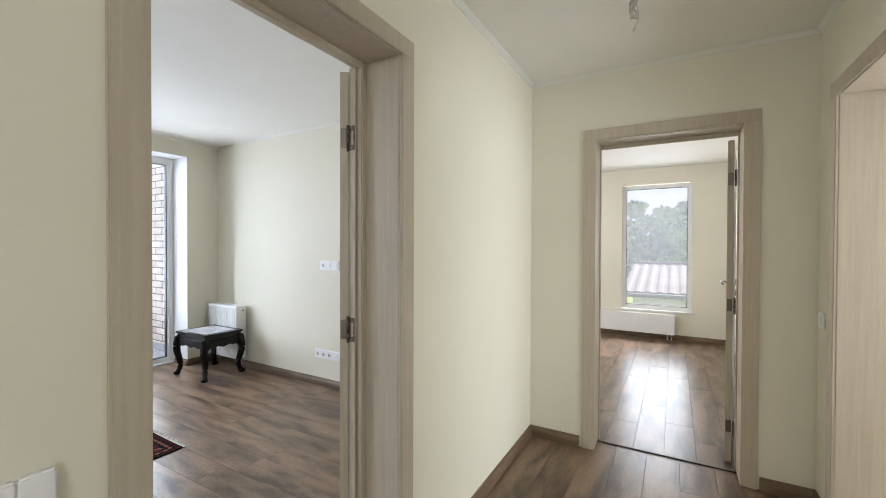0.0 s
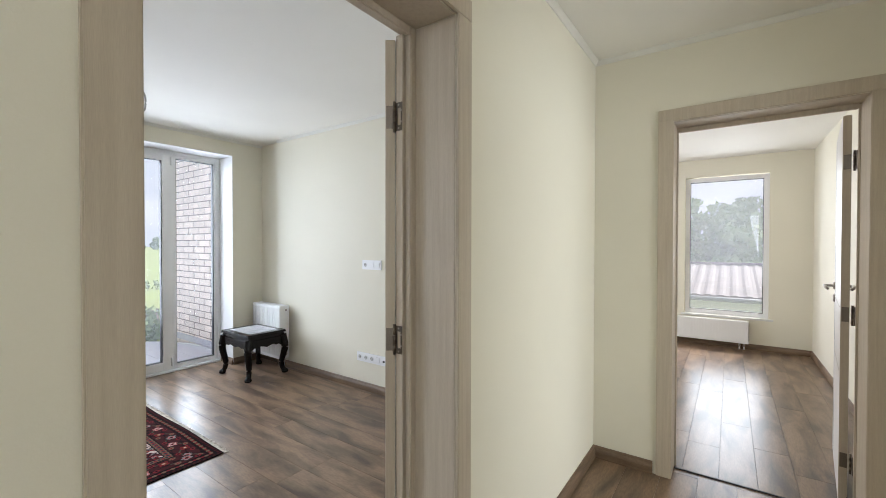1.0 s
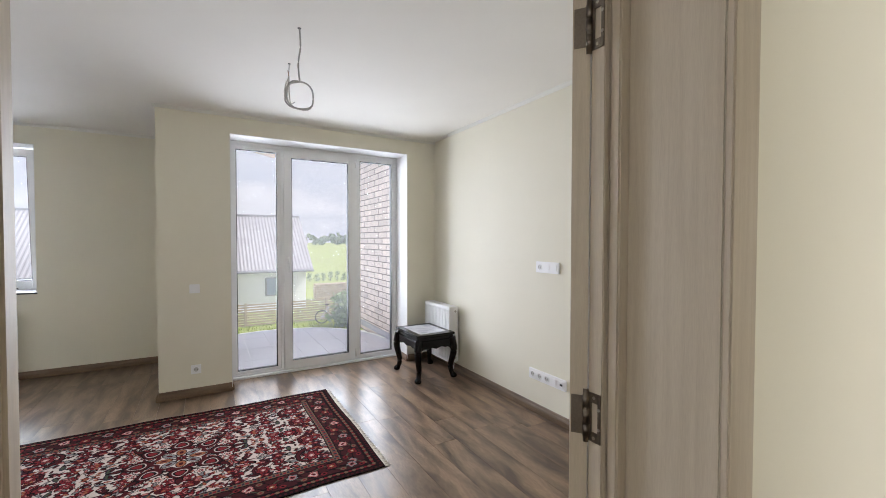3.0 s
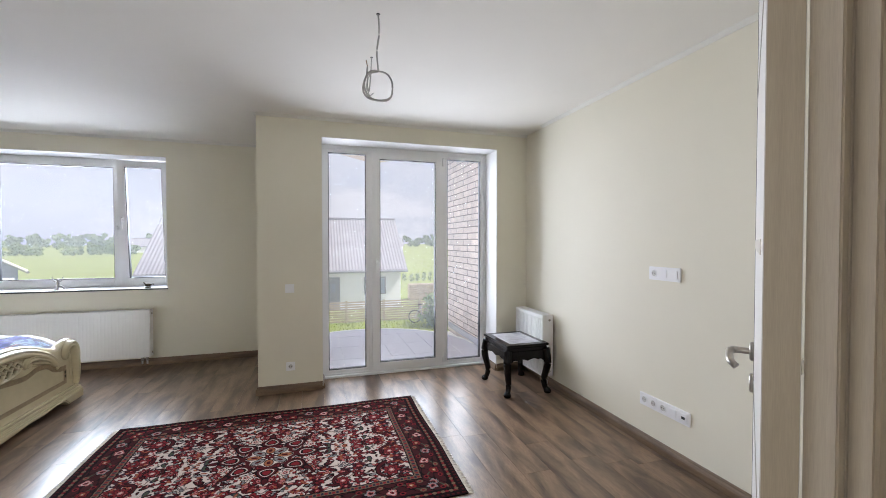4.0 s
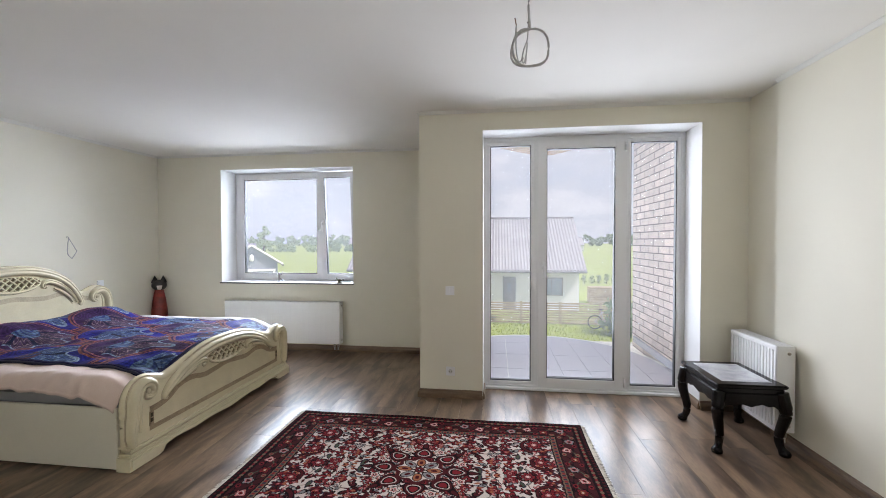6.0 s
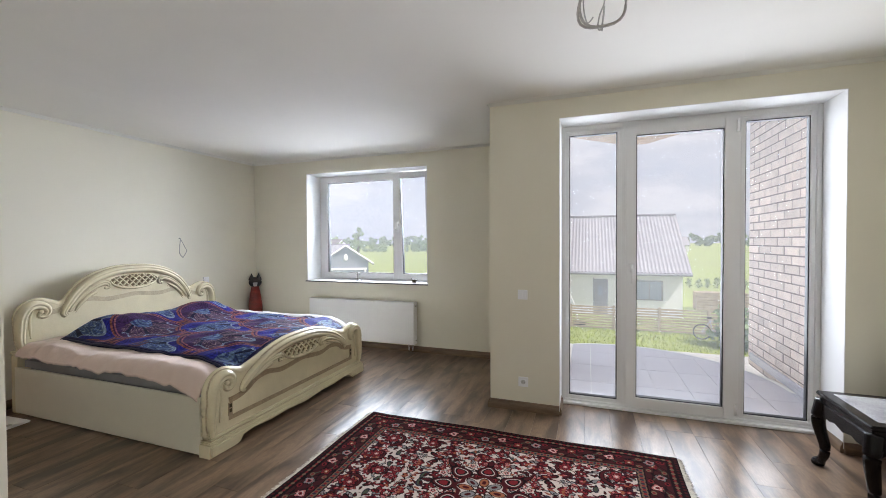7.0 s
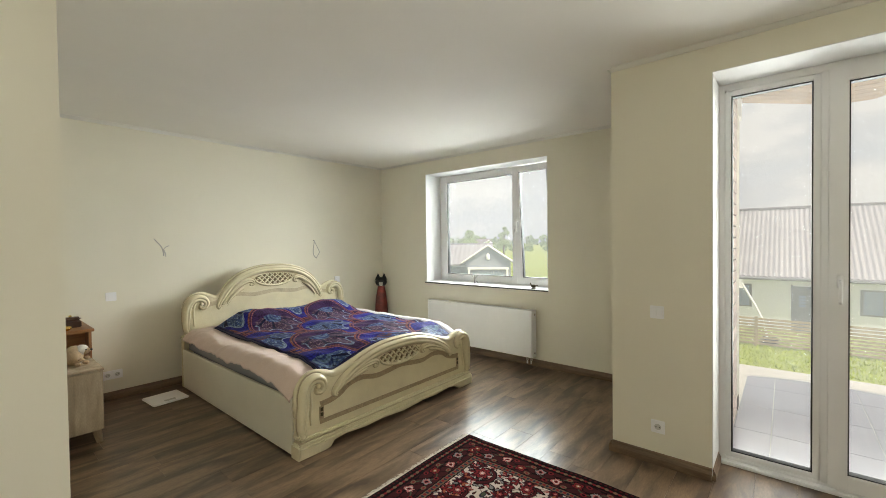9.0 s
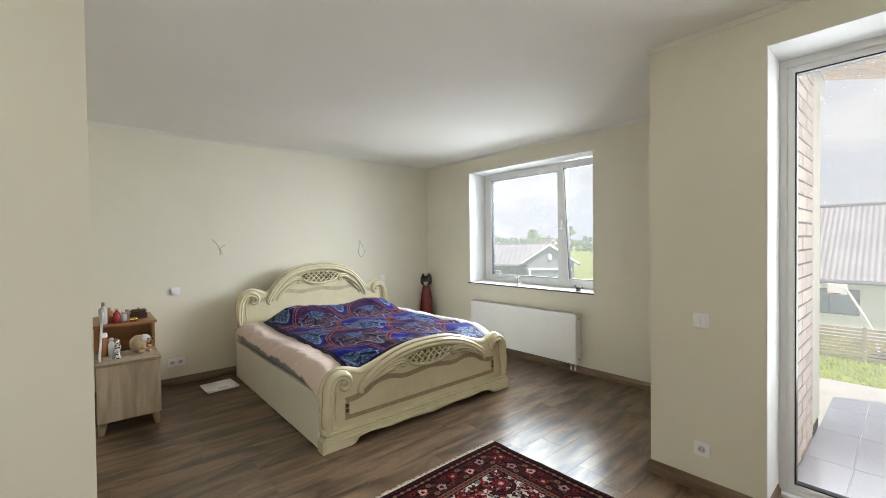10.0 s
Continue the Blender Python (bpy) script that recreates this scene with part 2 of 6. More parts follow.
def tube(points, radius, bm=None, sides=8, closed=False, flat=1.0):
    """A round bar swept along points; radius may be a list."""
    pts = [Vector(p) for p in points]
    n = len(pts)
    rad = radius if isinstance(radius, (list, tuple)) else [radius] * n
    mine = bmesh.new()
    rings, up = [], Vector((0, 0, 1))
    for i, p in enumerate(pts):
        a = pts[i - 1] if i or closed else p
        b = pts[(i + 1) % n] if i < n - 1 or closed else p
        d = (b - a).normalized()
        side = d.cross(up)
        if side.length < 0.05:
            side = d.cross(Vector((0.3, 1, 0)))
        side.normalize()
        nor = side.cross(d).normalized()
        rings.append([mine.verts.new(p + rad[i] * (math.cos(t) * side + flat * math.sin(t) * nor)) for t in [2 * math.pi * k / sides for k in range(sides)]])
    for i in range(n if closed else n - 1):
        r, s = rings[i], rings[(i + 1) % n]
        for k in range(sides):
            mine.faces.new((r[k], r[(k + 1) % sides], s[(k + 1) % sides], s[k]))
    if not closed:
        mine.faces.new(rings[0])
        mine.faces.new(rings[-1][::-1])
    return join(bm, mine)


def lathe(profile, at=(0, 0, 0), sides=20, bm=None):
    """A turned shape: (radius, z) pairs about the vertical."""
    mine = bmesh.new()
    rings = [[mine.verts.new((at[0] + r * math.cos(2 * math.pi * k / sides), at[1] + r * math.sin(2 * math.pi * k / sides), at[2] + z)) for k in range(sides)] for r, z in profile]
    for r, s in zip(rings, rings[1:]):
        for k in range(sides):
            mine.faces.new((r[k], r[(k + 1) % sides], s[(k + 1) % sides], s[k]))
    mine.faces.new(rings[0][::-1])
    mine.faces.new(rings[-1])
    return join(bm, mine)


def slab(outline, y0, y1, bm=None, bevel=0.0):
    """An upright board in the x-z plane, cut to an outline, between y0 and y1."""
    mine = bmesh.new()
    vs = [mine.verts.new((x, y0, z)) for x, z in outline]
    f = mine.faces.new(vs)
    r = bmesh.ops.extrude_face_region(mine, geom=[f])
    for v in r["geom"]:
        if isinstance(v, bmesh.types.BMVert):
            v.co.y = y1
    if bevel:
        edges = [e for e in mine.edges if abs(e.verts[0].co.y - e.verts[1].co.y) < 1e-6]
        bmesh.ops.bevel(mine, geom=edges, offset=bevel, segments=2, affect="EDGES")
    return join(bm, mine)


def smooth_curve(pts, per=6):
    """Catmull-Rom through points of any size."""
    out, n = [], len(pts)
    for i in range(n - 1):
        p0, p1, p2, p3 = (Vector(pts[max(i - 1, 0)]), Vector(pts[i]), Vector(pts[i + 1]), Vector(pts[min(i + 2, n - 1)]))
        for k in range(per):
            t = k / per
            out.append(0.5 * ((2 * p1) + (p2 - p0) * t + (2 * p0 - 5 * p1 + 4 * p2 - p3) * t * t + (3 * p1 - p0 - 3 * p2 + p3) * t ** 3))
    out.append(Vector(pts[-1]))
    return out


# ---------- structure ----------
H = 2.643          # ceiling
XB, XF = -4.85, -5.15   # balcony wall, its frame
XW = -6.265        # window wall
YN, YS = 3.147, -3.62   # north wall, headboard wall
XH0, XH1 = -1.005, -0.81  # wall between hall and bedroom
YF0, YF1 = 3.17, 3.37   # wall between hall and far room
XR = 0.83          # hall's other side


def wall(name, *boxes, material=M_WALL):
    bm = bmesh.new()
    for b in boxes:
        box(*b, bm=bm)
    return tagged(part(name, bm, material), "smooth cream-yellow painted plaster wall", "wall", kind="structure")


DA = (0.596, 1.480, 2.190)   # door from hall to bedroom: y, y, top
DB = (-0.352, 0.490, 2.172)  # door from hall to far room: x, x, top
wall("wall_balcony", (XW - 0.48, 0.38, 0, XB, 0.962, H), (-5.30, 2.825, 0, XB, 3.40, H), (-5.30, 0.962, 2.463, XB, 2.825, H))
wall("wall_north", (-4.44, YN, 0, XH0, 3.40, H), (XB, 3.192, 0, -4.44, 3.40, H))
wall("wall_window", (XW - 0.48, YS, 0, XW, -2.662, H), (XW - 0.48, -0.776, 0, XW, 0.38, H), (XW - 0.48, -2.662, 0, XW, -0.776, 0.882), (XW - 0.48, -2.662, 2.438, XW, -0.776, H))
wall("wall_headboard", (XW - 0.48, YS - 0.25, 0, XH1, YS, H))
wall("wall_partition", (-2.19, -0.90, 0, XH0, -0.75, H))
wall("wall_hall", (XH0, YS, 0, XH1, DA[0], H), (XH0, DA[1], 0, XH1, 3.40, H), (XH0, DA[0], DA[2], XH1, DA[1], H))
wall("wall_far_door", (XH1, YF0, 0, DB[0], YF1, H), (DB[1], YF0, 0, 3.2, YF1, H), (DB[0], YF0, DB[2], DB[1], YF1, H))
wall("wall_hall_side", (XR, 2.88, 0, XR + 0.30, YF0, H), (XR, -3.4, 0, XR + 0.30, 2.0, H), (XR, 2.0, 2.19, XR + 0.30, 2.88, H))
wall("wall_hall_end", (XH1, -3.62, 0, XR, -3.4, H))
wall("wall_side_room", (3.05, -0.5, 0, 3.2, YF0, H), (XR + 0.30, -0.65, 0, 3.2, -0.5, H))
YV = 7.27
wall("wall_far_room", (-3.4, YV, 0, -0.605, YV + 0.35, H), (0.362, YV, 0, 1.1, YV + 0.35, H), (-0.605, YV, 0, 0.362, YV + 0.35, 0.42), (-0.605, YV, 2.40, 0.362, YV + 0.35, H),
     (0.80, YF1, 0, 1.1, YV, H), (-3.4, YF1, 0, -3.2, YV, H), (-3.4, 3.40, 0, XH1, 3.52, H))
bm = box(-7.0, -4.0, H, 3.4, 0.962, H + 0.25)
box(-5.298, 0.962, H, 3.4, 7.7, H + 0.25, 0, bm)
tagged(part("ceiling", bm, M_CEIL), "matt white painted ceiling", "ceiling", kind="structure")

# white plaster lining of the window and balcony reveals
for b in ((-5.147, 0.9625, 0.03, XB + 0.002, 0.967, 2.458), (-5.147, 2.820, 0.03, XB + 0.002, 2.8245, 2.458), (-5.147, 0.967, 2.458, XB + 0.002, 2.820, 2.4625),
          (XW - 0.318, -2.6615, 0.901, XW + 0.002, -2.657, 2.433), (XW - 0.318, -0.781, 0.901, XW + 0.002, -0.7765, 2.433), (XW - 0.318, -2.657, 2.433, XW + 0.002, -0.781, 2.4375)):
    tagged(part("reveal", box(*b, 0.001), M_REVEAL), "smooth white plaster window reveal", "reveal", kind="structure")

# slim coving where walls meet the ceiling
def cove(a, b, inward):
    """A small quarter-round strip along the top of a wall from a to b."""
    a, b, w = Vector((*a, H)), Vector((*b, H)), Vector((*inward, 0))
    mine = bmesh.new()
    prof = [(0.0, -0.026), (0.006, -0.024), (0.012, -0.016), (0.020, -0.008), (0.026, -0.003), (0.026, 0.0), (0.0, 0.0)]
    rings = [[mine.verts.new(p + w * u + Vector((0, 0, v))) for u, v in prof] for p in (a, b)]
    for k in range(len(prof)):
        j = (k + 1) % len(prof)
        mine.faces.new((rings[0][k], rings[0][j], rings[1][j], rings[1][k]))
    mine.faces.new(rings[0])
    mine.faces.new(rings[1][::-1])
    return tagged(part("trim", mine, M_COVE), "narrow white coving along the ceiling", "coving", kind="structure")


for a, b, w in [((XB, 0.38), (XB, 3.19), (1, 0)), ((XW, 0.38), (XB, 0.38), (0, -1)), ((XW, YS), (XW, 0.38), (1, 0)), ((XW, YS), (XH0, YS), (0, 1)),
                ((-4.44, YN), (XH0, YN), (0, -1)), ((XH0, -0.75), (XH0, YN), (-1, 0)), ((-2.19, -0.75), (XH0, -0.75), (0, 1)),
                ((XH1, -3.4), (XH1, YF0), (1, 0)), ((XH1, YF0), (XR, YF0), (0, -1)), ((XR, -3.4), (XR, YF0), (-1, 0))]:
    cove(a, b, w)


def skirting(a, b, inward):
    """A wooden baseboard with an eased top along a wall."""
    a, b, w = Vector((*a, 0)), Vector((*b, 0)), Vector((*inward, 0))
    d = (b - a).normalized()
    mine = bmesh.new()
    prof = [(0.0, 0.0), (0.020, 0.0), (0.020, 0.040), (0.016, 0.052), (0.010, 0.062), (0.009, 0.070), (0.004, 0.076), (0.0, 0.076)]
    rings = [[mine.verts.new(p + w * u + Vector((0, 0, v + 0.001))) for u, v in prof] for p in (a, b)]
    for k in range(len(prof)):
        j = (k + 1) % len(prof)
        mine.faces.new((rings[0][k], rings[0][j], rings[1][j], rings[1][k]))
    mine.faces.new(rings[0])
    mine.faces.new(rings[1][::-1])
    return tagged(part("baseboard", mine, M_BASE), "brown wood-grain skirting board", "skirting board", kind="structure")


for a, b, w in [((XB, 0.38), (XB, 0.962), (1, 0)), ((XB, 2.825), (XB, 3.19), (1, 0)), ((XW, 0.38), (XB + 0.02, 0.38), (0, -1)), ((XW, YS), (XW, 0.38), (1, 0)),
                ((XW, YS), (XH0, YS), (0, 1)), ((-4.44, YN), (XH0, YN), (0, -1)), ((XB, 3.192), (-4.44, 3.192), (0, -1)),
                ((-2.19, -0.75), (XH0, -0.75), (0, 1)), ((XH0, -0.75), (XH0, 0.51), (-1, 0)), ((XH0, 1.57), (XH0, YN), (-1, 0)),
                ((XH1, -3.4), (XH1, 0.52), (1, 0)), ((XH1, 1.56), (XH1, YF0), (1, 0)), ((XH1, YF0), (-0.45, YF0), (0, -1)), ((0.58, YF0), (XR, YF0), (0, -1)),
                ((XR, 2.97), (XR, YF0), (-1, 0)), ((-3.2, YV), (0.80, YV), (0, -1)), ((0.80, 4.45), (0.80, YV), (-1, 0)), ((XB - 0.26, 0.962), (XB, 0.962), (0, 1)), ((XB - 0.26, 2.825), (XB, 2.825), (0, -1))]:
    skirting(a, b, w)


# ---------- doors ----------
def on_wall(axis):
    """Maps (along, out, z) of a door frame to the world: 'y' for walls along y, 'x' for walls along x."""
    return (lambda a, o, z: (o, a, z)) if axis == "y" else (lambda a, o, z: (a, o, z))


def wbox(axis, a0, o0, z0, a1, o1, z1, bevel=0.0, bm=None):
    f = on_wall(axis)
    p, q = f(a0, o0, z0), f(a1, o1, z1)
    return box(min(p[0], q[0]), min(p[1], q[1]), z0, max(p[0], q[0]), max(p[1], q[1]), z1, bevel, bm)


def door_frame(name, axis, a0, a1, top, near, far, label, lip0=0.012, lip1=0.012, wide0=0.08):
    """Lined opening: flat casings on both faces, lining boards, stop and rebate."""
    ob = thing(name, label, "door frame", kind="structure")
    s = 1 if far > near else -1
    for face, out in ((near, -s * 0.014), (far, s * 0.014)):
        for u, v in ((a0 - wide0, a0 + 0.004), (a1 - 0.004, a1 + 0.08)):
            part("casing", wbox(axis, u, face, 0, v, face + out, top + 0.0, 0.003), M_CASE, ob)
        part("casing", wbox(axis, a0 - wide0, face, top, a1 + 0.08, face + out, top + 0.075, 0.003), M_CASE, ob)
    for u, v in ((a0 + 0.001, a0 + 0.0036), (a1 - 0.0036, a1 - 0.001)):
        part("lining_board", wbox(axis, u, near + s * 0.001, 0, v, far - s * 0.026, top - 0.004, 0.0008), M_CASE, ob)
    part("lining_board", wbox(axis, a0 + 0.004, near + s * 0.001, top - 0.0036, a1 - 0.004, far - s * 0.026, top - 0.001, 0.0008), M_CASE, ob)
    for u, v in ((a0 - 0.01, a0 + lip0), (a1 - lip1, a1 + 0.01)):
        part("jamb", wbox(axis, u, far - s * 0.0255, 0, v, far - s * 0.002, top, 0.004), M_CASE, ob)
        part("rebate_strip", wbox(axis, u if u < a0 else a1 - lip1 + 0.004, far - s * 0.0015, 0, a0 + lip0 - 0.004 if u < a0 else v, far + s * 0.020, top, 0.003), M_CASE, ob)
    part("jamb", wbox(axis, a0 + lip0, far - s * 0.0255, top - 0.030, a1 - lip1, far - s * 0.002, top, 0.004), M_CASE, ob)
    part("rebate_strip", wbox(axis, a0 + lip0, far - s * 0.0015, top - 0.022, a1 - lip1, far + s * 0.020, top, 0.003), M_CASE, ob)
    return ob


door_frame("door_frame_1", "y", DA[0], DA[1], DA[2], XH1, XH0, "beige ash-grain laminate door frame around a doorway", 0.012, 0.030, 0.070)
door_frame("door_frame_2", "x", DB[0], DB[1], DB[2], YF0, YF1, "beige ash-grain laminate door frame leading to a bright room")
door_frame("door_frame_3", "y", 2.0, 2.88, 2.19, XR, XR + 0.30, "beige ash-grain laminate door frame along the hall")
part("threshold", box(DB[0], YF1 - 0.06, 0.0015, DB[1], YF1 - 0.048, 0.006), M_DARK, bpy.data.objects["door_frame_2"])


def lever(parent, x, z, side, y_face):
    """Lever handle on a rosette, with a keyhole plate below; side is the face's way along y."""
    bm = bmesh.new()
    ring = lathe([(0.0255, 0), (0.0255, 0.006), (0.021, 0.010), (0.001, 0.010)], sides=20)
    bmesh.ops.rotate(ring, verts=ring.verts, cent=(0, 0, 0), matrix=Matrix.Rotation(radians(-90 * side), 3, "X"))
    bmesh.ops.translate(ring, verts=ring.verts, vec=(x, y_face, z))
    bm = join(bm, ring)
    tube(smooth_curve([(x, y_face, z), (x, y_face + side * 0.034, z), (x - 0.012, y_face + side * 0.050, z), (x - 0.06, y_face + side * 0.052, z + 0.004), (x - 0.115, y_face + side * 0.048, z - 0.004), (x - 0.128, y_face + side * 0.036, z - 0.014)], 5), 0.0088, bm, 10)
    part("handle", bm, M_STEEL, parent, "brushed nickel lever handle", True)
    k = lathe([(0.0255, 0), (0.0255, 0.006), (0.021, 0.010), (0.001, 0.010)], sides=20)
    bmesh.ops.rotate(k, verts=k.verts, cent=(0, 0, 0), matrix=Matrix.Rotation(radians(-90 * side), 3, "X"))
    bmesh.ops.translate(k, verts=k.verts, vec=(x, y_face, z - 0.085))
    part("keyhole_plate", k, M_STEEL, parent, "round nickel keyhole plate", True)


def door_leaf(name, hinge, turn, width, height, side, label):
    """A leaf that runs along +x from its hinge; side tells the face with the inlays (-1: -y)."""
    ob = thing(name, label, "door", (hinge[0], hinge[1], 0), turn, kind="structure")
    th = 0.036
    bm = box(0, -th / 2, 0.008, width, th / 2, height, 0.003)
    part("leaf_panel", bm, M_LEAF, ob, "white laminate leaf")
    part("edge_band", box(-0.003, -th / 2 + 0.001, 0.01, 0.0008, th / 2 - 0.001, height - 0.002, 0.0008), M_CASE, ob, "beige ash edge band")
    part("edge_band", box(width - 0.0008, -th / 2 + 0.001, 0.01, width + 0.003, th / 2 - 0.001, height - 0.002, 0.0008), M_CASE, ob, "beige ash edge band")
    for z, h in ((0.72, 0.008), (1.075, 0.008), (1.428, 0.022), (1.79, 0.008)):
        for s in (-1, 1):
            part("inlay_strip", box(0.10, s * th / 2 - 0.002, z, width - 0.11, s * th / 2 + 0.0012, z + h), M_STEEL, ob, "narrow nickel inlay")
    for s in (-1, 1):
        part("stile_strip", box(width - 0.105, s * th / 2 - 0.001, 0.02, width - 0.102, s * th / 2 + 0.0008, height - 0.01), M_DARK, ob, "thin shadow joint")
        lever(ob, width - 0.06, 1.150, s, s * th / 2)
    return ob


HINGE_A, HINGE_B = (-1.056, 1.429), (0.450, 3.432)
leaf_a = door_leaf("door_1", HINGE_A, 125.6, 0.816, 2.155, 1, "white door with nickel inlays, standing wide open into the bedroom")
leaf_b = door_leaf("door_2", HINGE_B, 83.0, 0.80, 2.135, 1, "white door with nickel inlays, standing open into the bright room")


def hinge(parent, at, turn):
    """A butterfly hinge: knuckled barrel and a pierced plate with screws."""
    h = part("hinge", tube([(0, 0, -0.054), (0, 0, 0.054)], 0.0058, None, 10), M_HINGE, parent, "dark nickel butterfly hinge", True)
    h.matrix_local = pose(*at, 0, 0, turn)
    for z in (-0.03, 0.0, 0.03):
        part("knuckle", tube([(0, 0, z - 0.0125), (0, 0, z + 0.0125)], 0.0068, None, 10), M_HINGE, h, "", True)
    bm = bmesh.new()
    for b in ((0.005, -0.050, 0.012, 0.050), (0.027, -0.050, 0.034, 0.050), (0.012, 0.030, 0.027, 0.050), (0.012, -0.050, 0.027, -0.030)):
        box(b[0], 0.0015, b[1], b[2], 0.004, b[3], 0.0006, bm)
    part("hinge_plate", bm, M_HINGE, h)
    for x, z in ((0.0305, -0.02), (0.0305, 0.02), (0.019, -0.041), (0.019, 0.041)):
        sc = lathe([(0.0035, 0), (0.0035, 0.0012), (0.001, 0.0016)], sides=8)
        bmesh.ops.rotate(sc, verts=sc.verts, cent=(0, 0, 0), matrix=Matrix.Rotation(radians(90), 3, "X"))
        bmesh.ops.translate(sc, verts=sc.verts, vec=(x, 0.0014, z))
        part("screw", sc, M_STEEL, h)


M_HINGE = mat("dark_nickel", (0.20, 0.17, 0.14), 0.35, 1.0, vary=0.06, grain=200, bump=0.03)
fr1, fr2 = bpy.data.objects["door_frame_1"], bpy.data.objects["door_frame_2"]
for z in (0.25, 1.09, 1.88):
    hinge(fr1, (-1.0415, 1.4345, z), 0)
    part("hinge_plate", box(-0.0052, -0.016, z - 0.040, -0.0032, 0.014, z + 0.040, 0.0006), M_HINGE, leaf_a, "dark nickel hinge plate")
for z in (0.25, 1.05, 1.88):
    hinge(fr2, (0.473, 3.394, z), -90)
    part("hinge_plate", box(-0.0052, -0.016, z - 0.040, -0.0032, 0.014, z + 0.040, 0.0006), M_HINGE, leaf_b, "dark nickel hinge plate")

part("hinge_stile", box(-1.0402, 1.4400, 0, -1.0068, 1.4535, DA[2] - 0.022, 0.002), M_CASE, fr1)

# meter cupboard hatch in the hall wall
hatch = thing("wall_hatch", "white raised-frame hatch door set in the hall wall", "hatch", kind="")
XP = XH1
bm = bmesh.new()
for y0, z0, y1, z1 in ((0.02, 0.50, 0.07, 1.055), (0.40, 0.50, 0.45, 1.055), (0.07, 0.50, 0.40, 0.55), (0.07, 1.005, 0.40, 1.055)):
    box(XP + 0.0005, y0, z0, XP + 0.016, y1, z1, 0.004, bm)
part("frame", bm, M_PLASTIC, hatch)
part("door", box(XP + 0.0005, 0.076, 0.556, XP + 0.012, 0.394, 0.998, 0.003), M_PLASTIC, hatch)


# ---------- windows ----------
def pane_unit(parent, y0, y1, z0, z1, x, prof=0.045, depth=0.07, name="window_frame", material=M_GLASS):
    """Four profiles, a gasket line and a pane, in a plane of constant x."""
    bm = bmesh.new()
    for b in ((y0, z0, y0 + prof, z1), (y1 - prof, z0, y1, z1), (y0 + prof, z0, y1 - prof, z0 + prof), (y0 + prof, z1 - prof, y1 - prof, z1)):
        box(x - depth, b[0], b[1], x, b[2], b[3], 0.004, bm)
    fr = part(name, bm, M_PVC, parent)
    i0, i1, j0, j1 = y0 + prof, y1 - prof, z0 + prof, z1 - prof
    bm = bmesh.new()
    g = 0.007
    for b in ((i0, j0, i0 + g, j1), (i1 - g, j0, i1, j1), (i0 + g, j0, i1 - g, j0 + g), (i0 + g, j1 - g, i1 - g, j1)):
        box(x - depth + 0.012, b[0], b[1], x - 0.014, b[2], b[3], 0, bm)
    part("gasket", bm, M_SEAL, fr, "black rubber gasket")
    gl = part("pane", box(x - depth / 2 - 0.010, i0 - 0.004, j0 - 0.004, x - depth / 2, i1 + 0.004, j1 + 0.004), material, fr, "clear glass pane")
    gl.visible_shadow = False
    return fr


def window_handle(parent, x, y, z):
    bm = box(x, y - 0.014, z - 0.035, x + 0.010, y + 0.014, z + 0.035, 0.003)
    tube(smooth_curve([(x + 0.008, y, z), (x + 0.038, y, z), (x + 0.044, y, z - 0.02), (x + 0.040, y, z - 0.125)], 5), [0.009] * 16, bm, 8)
    part("handle", bm, M_PVC, parent, "white lever handle", True)


# balcony door unit: fixed light, door, fixed light
balc = thing("window_balcony", "white plastic balcony door unit with two fixed side lights", "balcony door", kind="structure")
bm = bmesh.new()
Y0, Y1, ZT = 0.962, 2.825, 2.463
for b in ((Y0, 0.0, Y0 + 0.035, ZT), (Y1 - 0.035, 0.0, Y1, ZT), (Y0 + 0.035, 0.0, Y1 - 0.035, 0.04), (Y0 + 0.035, ZT - 0.045, Y1 - 0.035, ZT), (1.455, 0.04, 1.490, ZT - 0.045), (2.280, 0.04, 2.315, ZT - 0.045)):
    box(XF - 0.08, b[0], b[1], XF - 0.004, b[2], b[3], 0.004, bm)
part("outer_frame", bm, M_PVC, balc)
pane_unit(balc, Y0 + 0.035, 1.455, 0.04, ZT - 0.045, XF - 0.012, 0.032)
pane_unit(balc, 2.315, Y1 - 0.035, 0.04, ZT - 0.045, XF - 0.012, 0.032)
dr = pane_unit(balc, 1.487, 2.284, 0.036, ZT - 0.040, XF + 0.012, 0.082, 0.075, "door_sash")
window_handle(dr, XF + 0.012, 1.535, 1.22)
for z in (0.11, ZT - 0.12):
    part("hinge", tube([(XF + 0.016, 2.288, z - 0.045), (XF + 0.016, 2.288, z + 0.045)], 0.010, None, 10), M_PVC, balc, "white plastic hinge cover", True)
tagged(part("door_sill", box(XF - 0.06, Y0, 0.0005, XF + 0.035, Y1, 0.022, 0.004), M_PVC), "white plastic threshold under the balcony door", "threshold", kind="structure")

# bedroom window
win = thing("window_1", "white plastic two-part window with its narrow sash tilted inward", "window", kind="structure")
XG = XW - 0.32
W0, W1, WZ0, WZ1 = -2.625, -0.800, 0.902, 2.438
bm = bmesh.new()
for b in ((-2.662, 0.89, W0 + 0.04, WZ1), (W1 - 0.025, 0.89, -0.776, WZ1), (W0 + 0.04, 0.89, W1 - 0.025, WZ0 + 0.04), (W0 + 0.04, WZ1 - 0.045, W1 - 0.025, WZ1), (-1.370, WZ0 + 0.04, -1.330, WZ1 - 0.045)):
    box(XG - 0.08, b[0], b[1], XG - 0.004, b[2], b[3], 0.004, bm)
part("outer_frame", bm, M_PVC, win)
